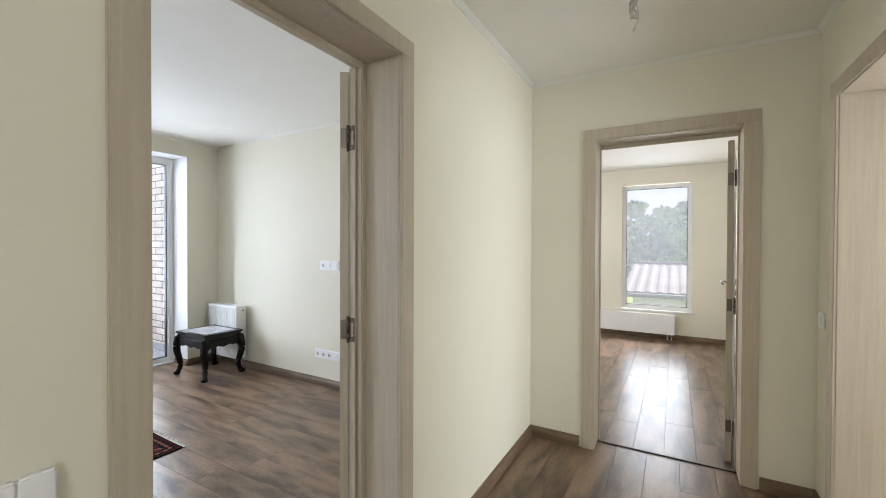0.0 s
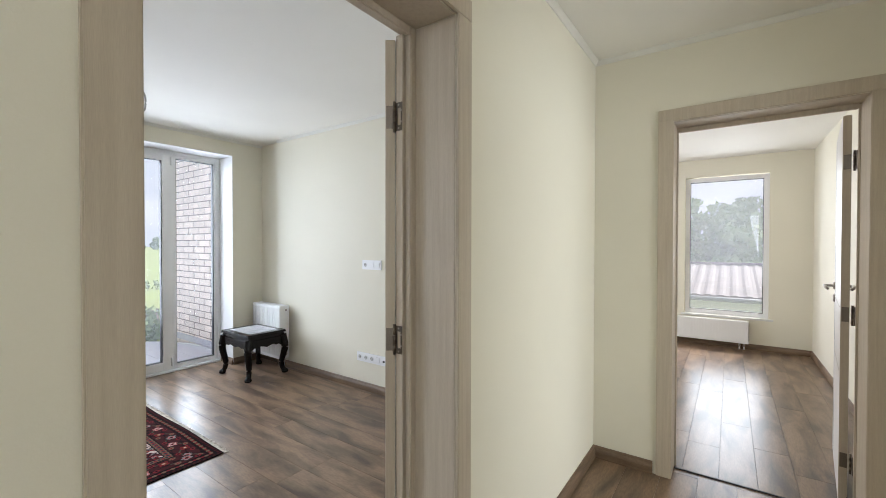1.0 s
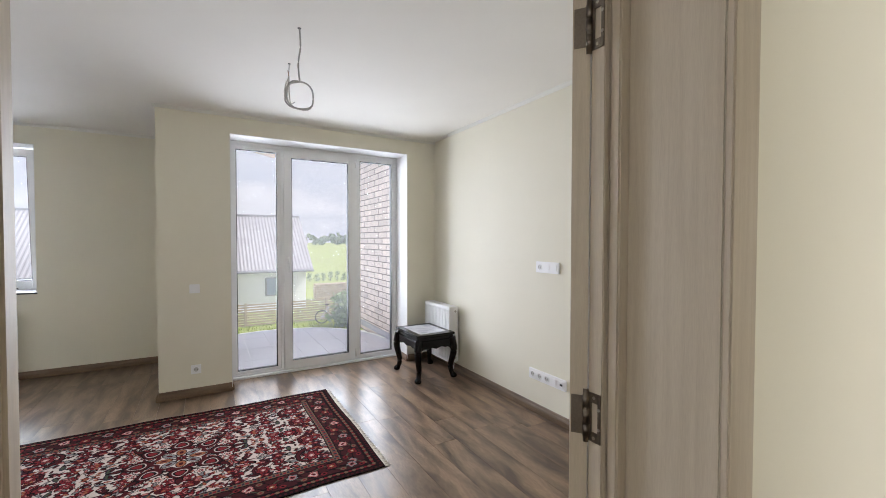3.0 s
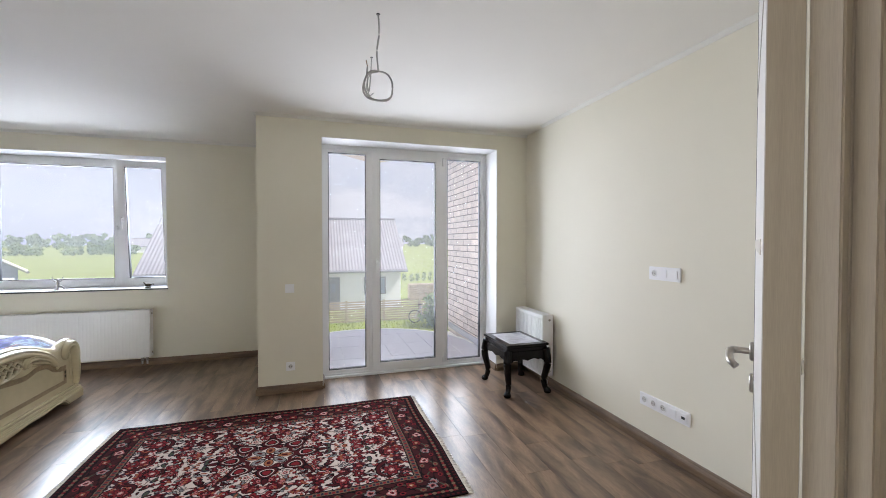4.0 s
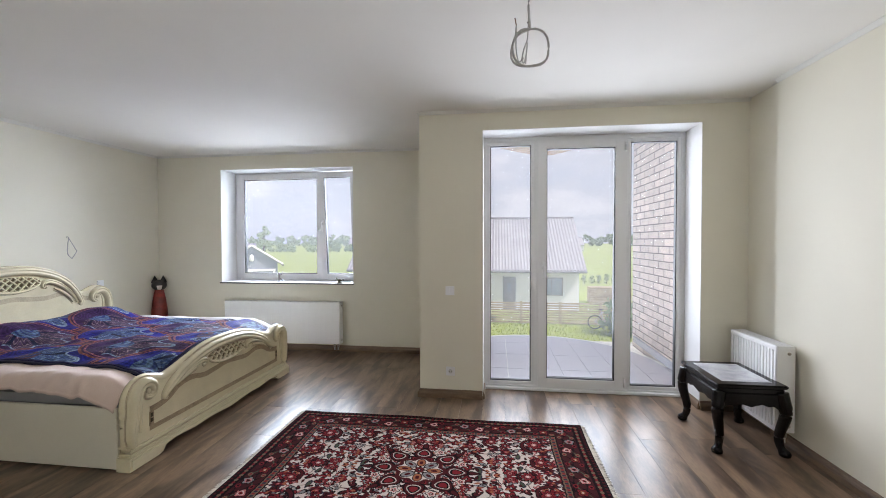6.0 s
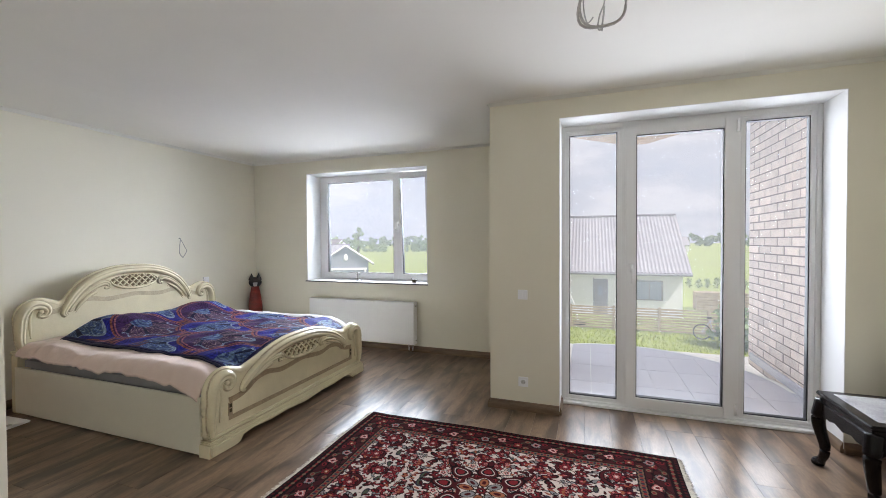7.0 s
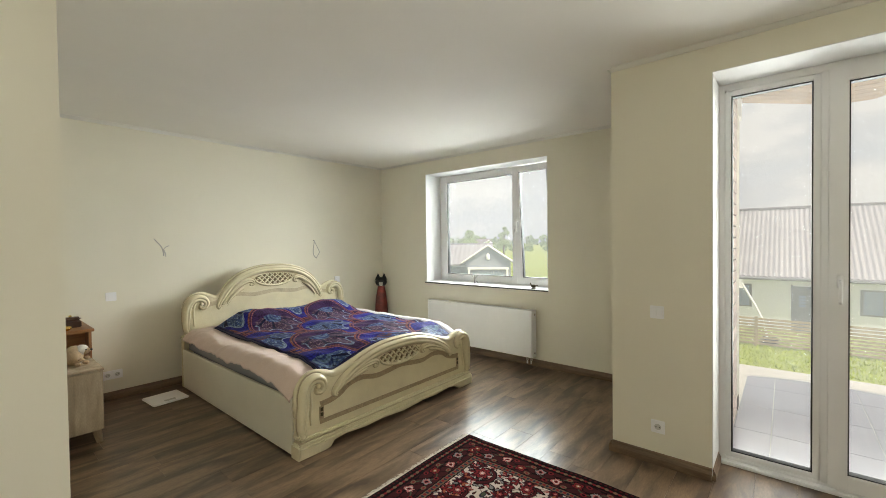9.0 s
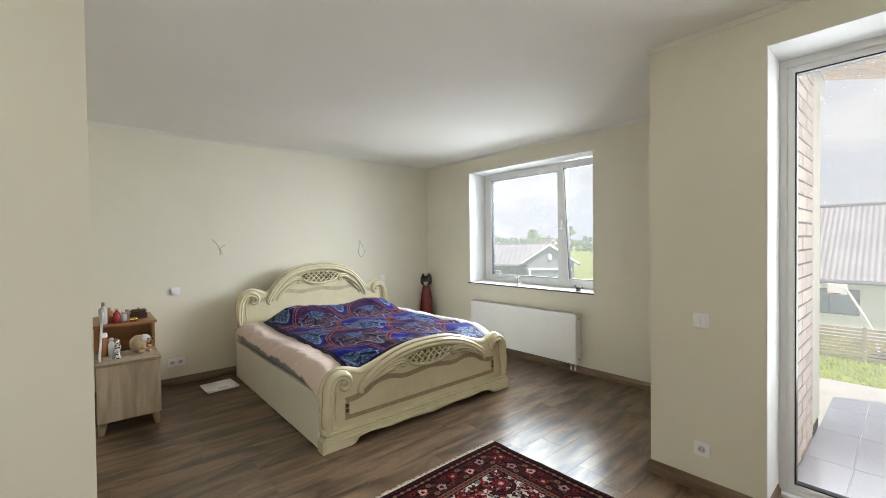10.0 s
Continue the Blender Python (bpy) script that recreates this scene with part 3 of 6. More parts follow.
big = pane_unit(win, W0 + 0.025, -1.345, WZ0 + 0.02, WZ1 - 0.025, XG + 0.012, 0.075, 0.075, "sash", M_LOW_HAZE)
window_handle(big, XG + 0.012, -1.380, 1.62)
tilt = pane_unit(win, -1.345, W1 - 0.012, WZ0 + 0.02, WZ1 - 0.025, XG + 0.014, 0.075, 0.075, "tilted_sash", M_LOW_HAZE)
tilt.matrix_local = Matrix.Translation((XG, 0, WZ0 + 0.02)) @ Matrix.Rotation(radians(4.5), 4, "Y") @ Matrix.Translation((-XG, 0, -(WZ0 + 0.02)))
window_handle(tilt, XG + 0.014, -1.305, 1.72)
tagged(part("window_sill", box(XG - 0.02, -2.675, 0.882, XW + 0.022, -0.765, 0.900, 0.003), M_SILL), "white window sill board with a dark edge", "window sill", kind="structure")
part("sill_edge", box(XW + 0.0225, -2.674, 0.8825, XW + 0.0255, -0.766, 0.898), M_SILLEDGE, bpy.data.objects["window_sill"])

# far room window
fw = thing("window_2", "tall white plastic window in the bright room", "window", kind="structure")
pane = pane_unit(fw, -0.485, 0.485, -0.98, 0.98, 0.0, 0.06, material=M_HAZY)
fw.matrix_world = Matrix.Translation((-0.1215, YV + 0.06, 1.41)) @ Matrix.Rotation(radians(-90), 4, "Z")
tagged(part("window_sill", box(-0.65, YV - 0.02, 0.405, 0.41, YV + 0.06, 0.43, 0.003), M_SILL), "white sill board under the tall window", "window sill", kind="structure")


# ---------- radiators ----------
def radiator(name, length, height, label, fins=False):
    """A panel radiator: front along x, facing -y, back at y=0; base at z=0."""
    ob = thing(name, label, "radiator")
    d = 0.14 if fins else 0.12
    bm = bmesh.new()
    n = int(length / 0.0333)
    step = (length - 0.016) / n
    # ribbed front sheet
    prof = []
    for i in range(n):
        x = 0.008 + i * step
        deep = 0.010 if fins else 0.0007
        prof += [(x, -d + deep), (x + step * 0.22, -d + deep), (x + step * 0.36, -d), (x + step * 0.86, -d)]
    prof.append((length - 0.008, -d + 0.005))
    z0, z1 = 0.03, height - 0.03
    lo = [bm.verts.new((x, y, z0)) for x, y in prof]
    hi = [bm.verts.new((x, y, z1)) for x, y in prof]
    for i in range(len(prof) - 1):
        bm.faces.new((lo[i], lo[i + 1], hi[i + 1], hi[i]))
    part("front_panel", bm, M_RAD, ob)
    part("front_rim", box(0.004, -d, height - 0.035, length - 0.004, -d + 0.014, height - 0.004, 0.004), M_RAD, ob)
    part("front_rim", box(0.004, -d, 0.0, length - 0.004, -d + 0.014, 0.034, 0.004), M_RAD, ob)
    part("back_panel", box(0.006, -0.045, 0.01, length - 0.006, -0.028, height - 0.02, 0.004), M_RAD, ob)
    for x in (0.0, length - 0.003):
        sd = part("side_cover", box(x, -d + 0.003, 0.0, x + 0.003, -0.022, height, 0.001), M_RAD, ob)
    bm = bmesh.new()
    for i in range(int(length / 0.024)):
        x = 0.01 + i * 0.024
        box(x, -d + 0.012, height - 0.006, x + 0.014, -0.026, height - 0.001, 0, bm)
    part("top_grille", bm, M_RAD, ob)
    for z in (0.045, height - 0.05):
        p = lathe([(0.012, 0), (0.012, 0.004), (0.006, 0.007)], sides=12)
        bmesh.ops.rotate(p, verts=p.verts, cent=(0, 0, 0), matrix=Matrix.Rotation(radians(90), 3, "Y"))
        bmesh.ops.translate(p, verts=p.verts, vec=(length, -0.062, z))
        part("plug", p, M_STEEL, ob)
    for x in (length - 0.10, length - 0.05):
        part("pipe", tube([(x, -0.055, 0.02), (x, -0.055, -0.09)], 0.009, None, 8), M_PVC, ob, "", True)
        part("valve", tube([(x, -0.055, -0.05), (x, -0.055, -0.015)], 0.015, None, 8), M_STEEL, ob, "", True)
    for x in (0.12, length - 0.16):
        part("bracket", box(x, -0.030, 0.05, x + 0.03, 0.0, height - 0.08), M_RAD, ob)
    return ob


r1 = radiator("radiator", 0.56, 0.60, "small white panel radiator mounted in the room corner", True)
r1.matrix_world = pose(-4.75, YN - 0.0, 0.125)
r2 = radiator("radiator", 1.62, 0.545, "long white panel radiator mounted under the window")
r2.matrix_world = pose(XW, -2.54, 0.118, 0, 0, 90)
r3 = radiator("radiator", 1.1, 0.30, "low white panel radiator under the tall window")
r3.matrix_world = pose(-0.95, YV, 0.09)


# ---------- switches and sockets ----------
def plate(name, kinds, at, turn, label, group="", size=0.074):
    """A row of modules on a wall; local x runs along the wall, -y faces the room."""
    ob = thing(name, label, "socket" if "s" in kinds else "switch", at, turn, group)
    n = len(kinds)
    part("frame", box(-0.004, -0.012, -size / 2 - 0.004, n * size + 0.004, 0.0, size / 2 + 0.004, 0.003), M_PLASTIC, ob)
    for i, k in enumerate(kinds):
        cx = (i + 0.5) * size
        if k == "s":
            w = lathe([(0.026, 0.0), (0.026, 0.003), (0.021, 0.0035), (0.020, -0.006), (0.001, -0.006)], sides=20)
            bmesh.ops.rotate(w, verts=w.verts, cent=(0, 0, 0), matrix=Matrix.Rotation(radians(90), 3, "X"))
            bmesh.ops.translate(w, verts=w.verts, vec=(cx, -0.0118, 0))
            so = part("socket_well", w, M_PLASTIC, ob, "", True)
            for dx in (-0.0095, 0.0095):
                part("pin_hole", tube([(cx + dx, -0.0120, 0), (cx + dx, -0.0150, 0)], 0.0032, None, 8), M_DARK, so)
            # A greyer disc paints the shade inside the well.
            part("well_shade", tube([(cx, -0.0115, 0), (cx, -0.0136, 0)], 0.0195, None, 20), mat_well, so)
        elif k == "d":
            part("rocker", box(cx - 0.026, -0.017, -0.026, cx - 0.0008, -0.009, 0.026, 0.002), M_PLASTIC, ob)
            part("rocker", box(cx + 0.0008, -0.017, -0.026, cx + 0.026, -0.009, 0.026, 0.002), M_PLASTIC, ob)
        elif k == "n":
            part("data_cover", box(cx - 0.026, -0.0165, -0.026, cx + 0.026, -0.009, 0.026, 0.002), M_PLASTIC, ob)
            part("data_port", box(cx - 0.013, -0.0178, -0.008, cx + 0.013, -0.0125, 0.008), M_DARK, ob)
        else:
            part("rocker", box(cx - 0.026, -0.017, -0.026, cx + 0.026, -0.009, 0.026, 0.002), M_PLASTIC, ob)
    return ob


# Grey for the painted shade in socket wells, and for the scale's display.
mat_well = mat("well_shade_and_display_grey", (0.62, 0.61, 0.58), 0.5)
plate("wall_switch", "srr", (-3.000, YN, 1.227), 0, "white triple plate with socket and two blanks", size=0.083)
plate("wall_socket", "sssrn", (-3.075, YN, 0.322), 0, "white five-gang plate with sockets and data outlet", size=0.081)
plate("wall_switch", "d", (XB, 0.626, 0.997), 90, "white double switch on the pillar")
plate("wall_socket", "s", (XB, 0.630, 0.250), 90, "white single socket on the pillar")
plate("wall_switch", "r", (-2.812, YS, 0.985), 180, "white switch beside the bed")
plate("wall_socket", "ss", (-2.770, YS, 0.238), 180, "white double socket beside the bed")
plate("wall_switch", "r", (-5.365, YS, 0.955), 180, "white switch on the far side of the bed")
plate("wall_switch", "r", (XR, 3.115, 1.04), -90, "white switch beside the hall door")


# ---------- hanging cables ----------
def cable_loop(name, at, label, ring_r=0.080, drop=0.30, hang=0.08):
    ob = thing(name, label, "hanging cable", at)
    c = Vector((0, 0, -drop - ring_r))
    pts = smooth_curve([(0, 0, 0), (0.006, 0.004, -0.10), (0.002, -0.008, -0.2), (0.0, 0.0, -drop)], 6)
    for i in range(44):
        a = radians(90 - i * 360 / 26)
        r = ring_r * (1 + 0.05 * math.sin(i * 0.9)) - 0.004 * (i > 26)
        pts.append(c + Vector((0.012 * math.sin(i * 0.55), r * math.cos(a) * -1, r * math.sin(a))))
    part("cable", tube(pts, 0.0048, None, 8), M_CABLE, ob, "", True)
    part("ceiling_hole", tube([(0, 0, 0.002), (0, 0, -0.002)], 0.010, None, 12), M_DARK, ob)
    tail = smooth_curve([(0.01, -ring_r * 0.8, -drop - 0.03), (0.0, -ring_r * 0.72, -drop + 0.02), (0.02, -ring_r * 0.75, -drop - 0.08), (0.0, -ring_r * 0.6, -drop - 0.13), (0.01, -ring_r * 0.35, -drop - 0.12)], 6)
    part("wire_end", tube(tail, 0.0026, None, 6), M_CABLE, ob, "", True)
    part("bare_tip", tube([(0, -ring_r * 0.72, -drop + 0.02), (0.004, -ring_r * 0.80, -drop + 0.05)], 0.0022, None, 6), M_COPPER, ob)
    return ob


cable_loop("hanging_cable", (-2.884, 1.228, H), "grey coiled lamp cable hanging from the ceiling")
sc2 = thing("hanging_cable", "short grey cable with a folded end hanging from the ceiling", "hanging cable", (-3.40, 1.26, H))
part("cable", tube(smooth_curve([(0, 0, 0), (0.003, -0.004, -0.06), (0, -0.008, -0.10), (0.006, -0.026, -0.15), (0.004, -0.034, -0.20), (0, -0.022, -0.215), (0.004, -0.010, -0.16), (0.002, -0.006, -0.11), (0.006, -0.012, -0.17), (0.008, -0.016, -0.225)], 6), 0.0036, None, 8), M_CABLE, sc2, "", True)
part("ceiling_hole", tube([(0, 0, 0.002), (0, 0, -0.002)], 0.009, None, 12), M_DARK, sc2)
hc = cable_loop("hanging_cable", (-0.02, 2.0, H), "short coiled lamp cable hanging in the hall", 0.035, 0.205)


def wall_wire(at, label, shape):
    ob = thing("wall_cable", label, "hanging cable", at)
    part("cable", tube(smooth_curve(shape, 5), 0.0048, None, 6), M_CABLE, ob, "", True)
    return ob


w1 = wall_wire((-3.21, YS, 1.52), "loose lamp wires sticking out of the wall", [(0, 0, 0.01), (0, 0.03, 0.0), (-0.04, 0.06, -0.06), (-0.055, 0.07, -0.12), (-0.06, 0.06, -0.16), (-0.065, 0.07, -0.10)])
part("cable", tube(smooth_curve([(-0.055, 0.07, -0.10), (-0.075, 0.08, -0.07), (-0.105, 0.09, -0.055)], 5), 0.0040, None, 6), M_CABLE, w1, "", True)
part("cable", tube(smooth_curve([(-0.05, 0.07, -0.09), (-0.072, 0.08, -0.13), (-0.07, 0.09, -0.165)], 5), 0.0040, None, 6), M_CABLE, w1, "", True)
w2 = wall_wire((-5.03, YS, 1.50), "loose lamp wires sticking out of the wall", [(0, 0, 0.01), (0, 0.03, 0.0), (0.03, 0.05, -0.10), (0.035, 0.06, -0.18), (-0.01, 0.06, -0.23)])
part("cable", tube(smooth_curve([(0, 0.03, 0.0), (-0.045, 0.06, -0.12), (-0.05, 0.07, -0.15), (-0.005, 0.06, -0.23)], 5), 0.0040, None, 6), M_CABLE, w2, "", True)


# ---------- patterned cloth ----------
def cloth_mat(name, rough, bump, scale, sheen=0.0, gloss=0.12):
    """A woven surface whose motif is held in the mesh's colour layer 'weave'."""
    m = bpy.data.materials.new(name)
    m.use_nodes = True
    n, l = m.node_tree.nodes, m.node_tree.links
    p = n["Principled BSDF"]
    p.inputs["Roughness"].default_value = rough
    p.inputs["Specular IOR Level"].default_value = gloss
    p.inputs["Sheen Weight"].default_value = sheen
    at = n.new("ShaderNodeAttribute")
    at.attribute_name = "weave"
    tc, no, hs = n.new("ShaderNodeTexCoord"), n.new("ShaderNodeTexNoise"), n.new("ShaderNodeMixRGB")
    no.inputs["Scale"].default_value, no.inputs["Detail"].default_value = scale, 3
    hs.blend_type, hs.inputs["Fac"].default_value = "OVERLAY", 0.3
    l.new(tc.outputs["Object"], no.inputs["Vector"])
    l.new(at.outputs["Color"], hs.inputs["Color1"])
    l.new(no.outputs["Fac"], hs.inputs["Color2"])
    l.new(hs.outputs["Color"], p.inputs["Base Color"])
    b = n.new("ShaderNodeBump")
    b.inputs["Strength"].default_value, b.inputs["Distance"].default_value = bump, 0.004
    l.new(no.outputs["Fac"], b.inputs["Height"])
    l.new(b.outputs["Normal"], p.inputs["Normal"])
    return m


def grid_cloth(name, xs, ys, height, colors, material, parent, thick, label="", warp=0.0):
    """A cloth of a regular grid: height(X, Y) gives z, colors an (ny, nx, 3) array."""
    X, Y = np.meshgrid(xs, ys)
    Z = height(X, Y)
    ny, nx = X.shape
    co = np.stack([X + warp * (np.sin(5.3 * Y) + 0.5 * np.sin(13 * Y + 1)), Y + warp * np.sin(6.1 * X + 0.7), Z], -1).reshape(-1, 3)
    idx = np.arange(nx * ny).reshape(ny, nx)
    quads = np.stack([idx[:-1, :-1], idx[:-1, 1:], idx[1:, 1:], idx[1:, :-1]], -1).reshape(-1, 4)
    rim = np.concatenate([idx[0, :], idx[1:, -1], idx[-1, -2::-1], idx[-2:0:-1, 0]])
    low = co[rim] - np.array([0, 0, thick])
    base = len(co)
    k = len(rim)
    skirt = np.stack([rim, base + np.arange(k), base + (np.arange(k) + 1) % k, np.roll(rim, -1)], -1)
    me = bpy.data.meshes.new(name)
    me.from_pydata(np.concatenate([co, low]).tolist(), [], np.concatenate([quads, skirt]).tolist())
    c = np.ones((base + k, 4), dtype=np.float32)
    flat = np.asarray(colors).reshape(-1, 3)
    c[:base, :3] = flat
    # The skirt repeats the rim's colours, darkened to 0.8.
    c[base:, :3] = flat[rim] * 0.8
    layer = me.color_attributes.new("weave", "FLOAT_COLOR", "POINT")
    layer.data.foreach_set("color", c.ravel())
    me.materials.append(material)
    me.polygons.foreach_set("use_smooth", np.ones(len(me.polygons), dtype=bool))
    ob = new(name, me)
    if parent is not None:
        ob.parent = parent
    if label:
        ob["label"] = label
    return ob


# ---------- rug ----------
def rug_colors(X, Y, hx, hy):
    rng = np.random.RandomState(7)
    qx, qy = np.abs(X), np.abs(Y)
    pal = {"cream": (0.57, 0.48, 0.42), "red": (0.20, 0.018, 0.022), "dark": (0.012, 0.006, 0.007), "navy": (0.030, 0.026, 0.040), "wine": (0.066, 0.010, 0.012),
           "pink": (0.46, 0.15, 0.14), "orange": (0.32, 0.11, 0.05), "tan": (0.17, 0.105, 0.065), "brown": (0.050, 0.012, 0.013), "grey": (0.21, 0.20, 0.20), "green": (0.06, 0.07, 0.045)}
    pal = {k: np.array(v) for k, v in pal.items()}
    e = np.minimum(hx - qx, hy - qy)
    out = np.empty(X.shape + (3,))
    out[:] = pal["cream"]

    def paint(mask, c):
        out[mask] = pal[c]

    def flower(cx, cy, r, turn, petals, cols, clip, sx=1.0):
        dx, dy = qx - cx, (qy - cy) * sx
        d = np.hypot(dx, dy)
        if d.min() > r * 1.4:
            return
        a = np.arctan2(dy, dx) + turn
        rr = r * (1 + 0.20 * np.cos(petals * a))
        for f, c in zip((1.22, 1.0, 0.66, 0.42, 0.20), cols):
            paint((d < rr * f) & clip, c)

    def leaf(cx, cy, ln, wd, turn, cols, clip):
        dx, dy = qx - cx, qy - cy
        u, v = dx * math.cos(turn) + dy * math.sin(turn), -dx * math.sin(turn) + dy * math.cos(turn)
        w = (u / ln) ** 2 + (v / (wd * (1.05 - 0.55 * u / ln))) ** 2
        paint((w < 1) & clip, cols[0])
        paint((w < 0.42) & clip, cols[1])

    field = e > 0.262
    fx, fy = hx - 0.262, hy - 0.262

    def curl(cx, cy, r, turn, sweep, wide, c):
        """A tapering hooked stem round a point."""
        dx, dy = qx - cx, qy - cy
        d, a = np.hypot(dx, dy), np.mod(np.arctan2(dy, dx) - turn, 2 * np.pi)
        rr = r * (1 - 0.5 * a / sweep)
        paint((a < sweep) & (np.abs(d - rr) < wide * (1.15 - 0.8 * a / sweep)) & field, c)

    # thin tendrils
    sw = np.sin(17 * qx + 2.4 * np.sin(13 * qy)) + np.sin(15 * qy + 2.6 * np.sin(14 * qx))
    paint(field & (np.abs(sw) < 0.11), "wine")
    # rosettes, buds and leaves strewn over the field, the same in each quarter
    for i in range(7):
        for j in range(11):
            cx, cy = 0.03 + i * 0.084 + rng.uniform(-0.010, 0.010) + 0.04 * (j % 2), 0.04 + j * 0.086 + rng.uniform(-0.012, 0.012)
            kind = (i * 3 + j * 5) % 6
            if kind in (0, 3, 4):
                flower(cx, cy, rng.uniform(0.028, 0.038), rng.uniform(0, 6), rng.choice([5, 6, 8]), [["dark", "wine", "red", "dark", "cream"], ["dark", "red", "wine", "pink", "dark"], ["navy", "wine", "dark", "red", "pink"]][rng.randint(3)], field)
            elif kind == 1:
                flower(cx, cy, rng.uniform(0.020, 0.028), rng.uniform(0, 6), 5, [["wine", "pink", "cream", "red", "dark"], ["dark", "cream", "grey", "wine", "cream"]][rng.randint(2)], field)
            else:
                leaf(cx, cy, rng.uniform(0.034, 0.048), rng.uniform(0.014, 0.020), rng.uniform(0, 6.3), [["dark", "red"], ["dark", "wine"], ["dark", "grey"], ["navy", "green"]][rng.randint(4)], field)
    for i in range(400):
        cx, cy = rng.uniform(0.0, fx), rng.uniform(0.0, fy)
        leaf(cx, cy, rng.uniform(0.014, 0.026), rng.uniform(0.007, 0.011), rng.uniform(0, 6.3), [["dark", "wine"], ["wine", "red"], ["dark", "grey"], ["wine", "pink"], ["red", "orange"]][rng.randint(5)], field)
    # arabesques in the corners and along the ends
    for cx, cy, k in ((fx - 0.10, fy - 0.12, 1.0), (fx - 0.33, fy - 0.10, 0.8), (fx - 0.08, fy - 0.42, 0.75), (0.0, fy - 0.20, 0.8)):
        curl(cx, cy, 0.105 * k, 0.3 + 3 * k, 3.6, 0.020 * k, "dark")
        curl(cx, cy, 0.105 * k, 0.35 + 3 * k, 3.3, 0.011 * k, "wine")
        flower(cx, cy, 0.046 * k, 0.4, 7, ["dark", "red", "wine", "pink", "cream"], field)
    # medallion: a ring of large dark petals round a star
    t8 = np.mod(np.arctan2(Y * 0.86, X) + np.pi / 8, np.pi / 4) - np.pi / 8
    dm = np.hypot(X, Y * 0.86)
    for r0, wd, c in ((0.205, 0.070, "dark"), (0.205, 0.059, "wine"), (0.205, 0.044, "cream"), (0.205, 0.038, "dark"), (0.205, 0.026, "red")):
        u, v = dm * np.cos(t8) - r0, dm * np.sin(t8)
        paint((u / wd) ** 2 + (v / (wd * (0.80 - 0.34 * u / wd))) ** 2 < 1, c)
    for k in range(3):
        t = (k + 0.5) * math.pi / 4
        flower(0.250 * math.cos(t), 0.290 * math.sin(t), 0.026, 0.3, 5, ["dark", "cream", "pink", "wine", "cream"], field)
        leaf(0.300 * math.cos(t - 0.39), 0.345 * math.sin(t - 0.39), 0.046, 0.020, t - 0.39, ["dark", "wine"], field)
    paint(dm < 0.145 * (1 + 0.10 * np.cos(8 * np.arctan2(Y * 0.86, X))), "wine")
    paint(dm < 0.118 * (1 + 0.10 * np.cos(8 * np.arctan2(Y * 0.86, X))), "cream")
    odd = np.mod(np.floor((np.arctan2(Y * 0.86, X) + np.pi / 8) / (np.pi / 4)), 2) == 0
    u, v = dm * np.cos(t8) - 0.082, dm * np.sin(t8)
    petal = (u / 0.046) ** 2 + (v / 0.027) ** 2
    paint(petal < 1, "dark")
    paint((petal < 0.68) & odd, "orange")
    paint((petal < 0.68) & ~odd, "grey")
    paint(petal < 0.16, "wine")
    flower(0, 0, 0.030, 0, 8, ["dark", "wine", "red", "dark", "cream"], field)
    # borders
    along = np.where(hx - qx < hy - qy, Y, X)
    paint((e < 0.262), "tan")
    paint((e < 0.262) & (e > 0.215) & (np.cos(along * 2 * np.pi / 0.042) * np.cos((e - 0.238) * 2 * np.pi / 0.05) > 0.2), "navy")
    paint((np.abs(e - 0.238) < 0.010) & (np.cos(along * 2 * np.pi / 0.042) < -0.3), "red")
    for a in (0.262, 0.216, 0.074, 0.030):
        paint(np.abs(e - a) < 0.0045, "dark")
    main = (e > 0.078) & (e < 0.212)
    paint(main, "brown")
    vine = np.abs((e - 0.145) - 0.036 * np.sin(along * 2 * np.pi / 0.24))
    paint(main & (vine < 0.0055), "green")
    paint(main & (np.abs(np.sin(along * 47) + np.sin(e * 83 + along * 31)) < 0.22), "dark")
    for s in range(-9, 10):
        c0 = s * 0.120
        rr = np.hypot(along - c0, e - 0.145 + 0.018 * (-1) ** s)
        aa = np.arctan2(e - 0.145, along - c0)
        w = 0.029 * (1 + 0.2 * np.cos((5 + s % 3) * aa))
        cols = [("dark", "pink", "cream", "red", "dark"), ("dark", "red", "wine", "orange", "cream"), ("dark", "grey", "pink", "wine", "dark")][s % 3]
        for f, c in zip((1.2, 1.0, 0.68, 0.46, 0.2), cols):
            paint(main & (rr < w * f), c)
        for side in (-1, 1):
            r2 = np.hypot(along - c0 - 0.058, (e - 0.145 - side * 0.044) * 1.3)
            paint(main & (r2 < 0.019), "red" if (s + side) % 2 else "tan")
            paint(main & (r2 < 0.010), "dark" if (s + side) % 2 else "red")
    guard = (e > 0.032) & (e < 0.072)
    paint(guard, "dark")
    paint(guard & (np.cos(along * 2 * np.pi / 0.05) + np.cos((e - 0.052) * 2 * np.pi / 0.04) > 0.75), "tan")
    paint(guard & (np.cos(along * 2 * np.pi / 0.05 + 3.14) + np.cos((e - 0.052) * 2 * np.pi / 0.04) > 1.1), "red")
    paint(e < 0.030, "dark")
    paint((e < 0.024) & (e > 0.010) & (np.cos(along * 2 * np.pi / 0.03) > 0), "wine")
    out *= (1 + 0.16 * (rng.rand(*X.shape)[..., None] - 0.5))
    return np.clip(out * 0.88, 0.003, 0.9)


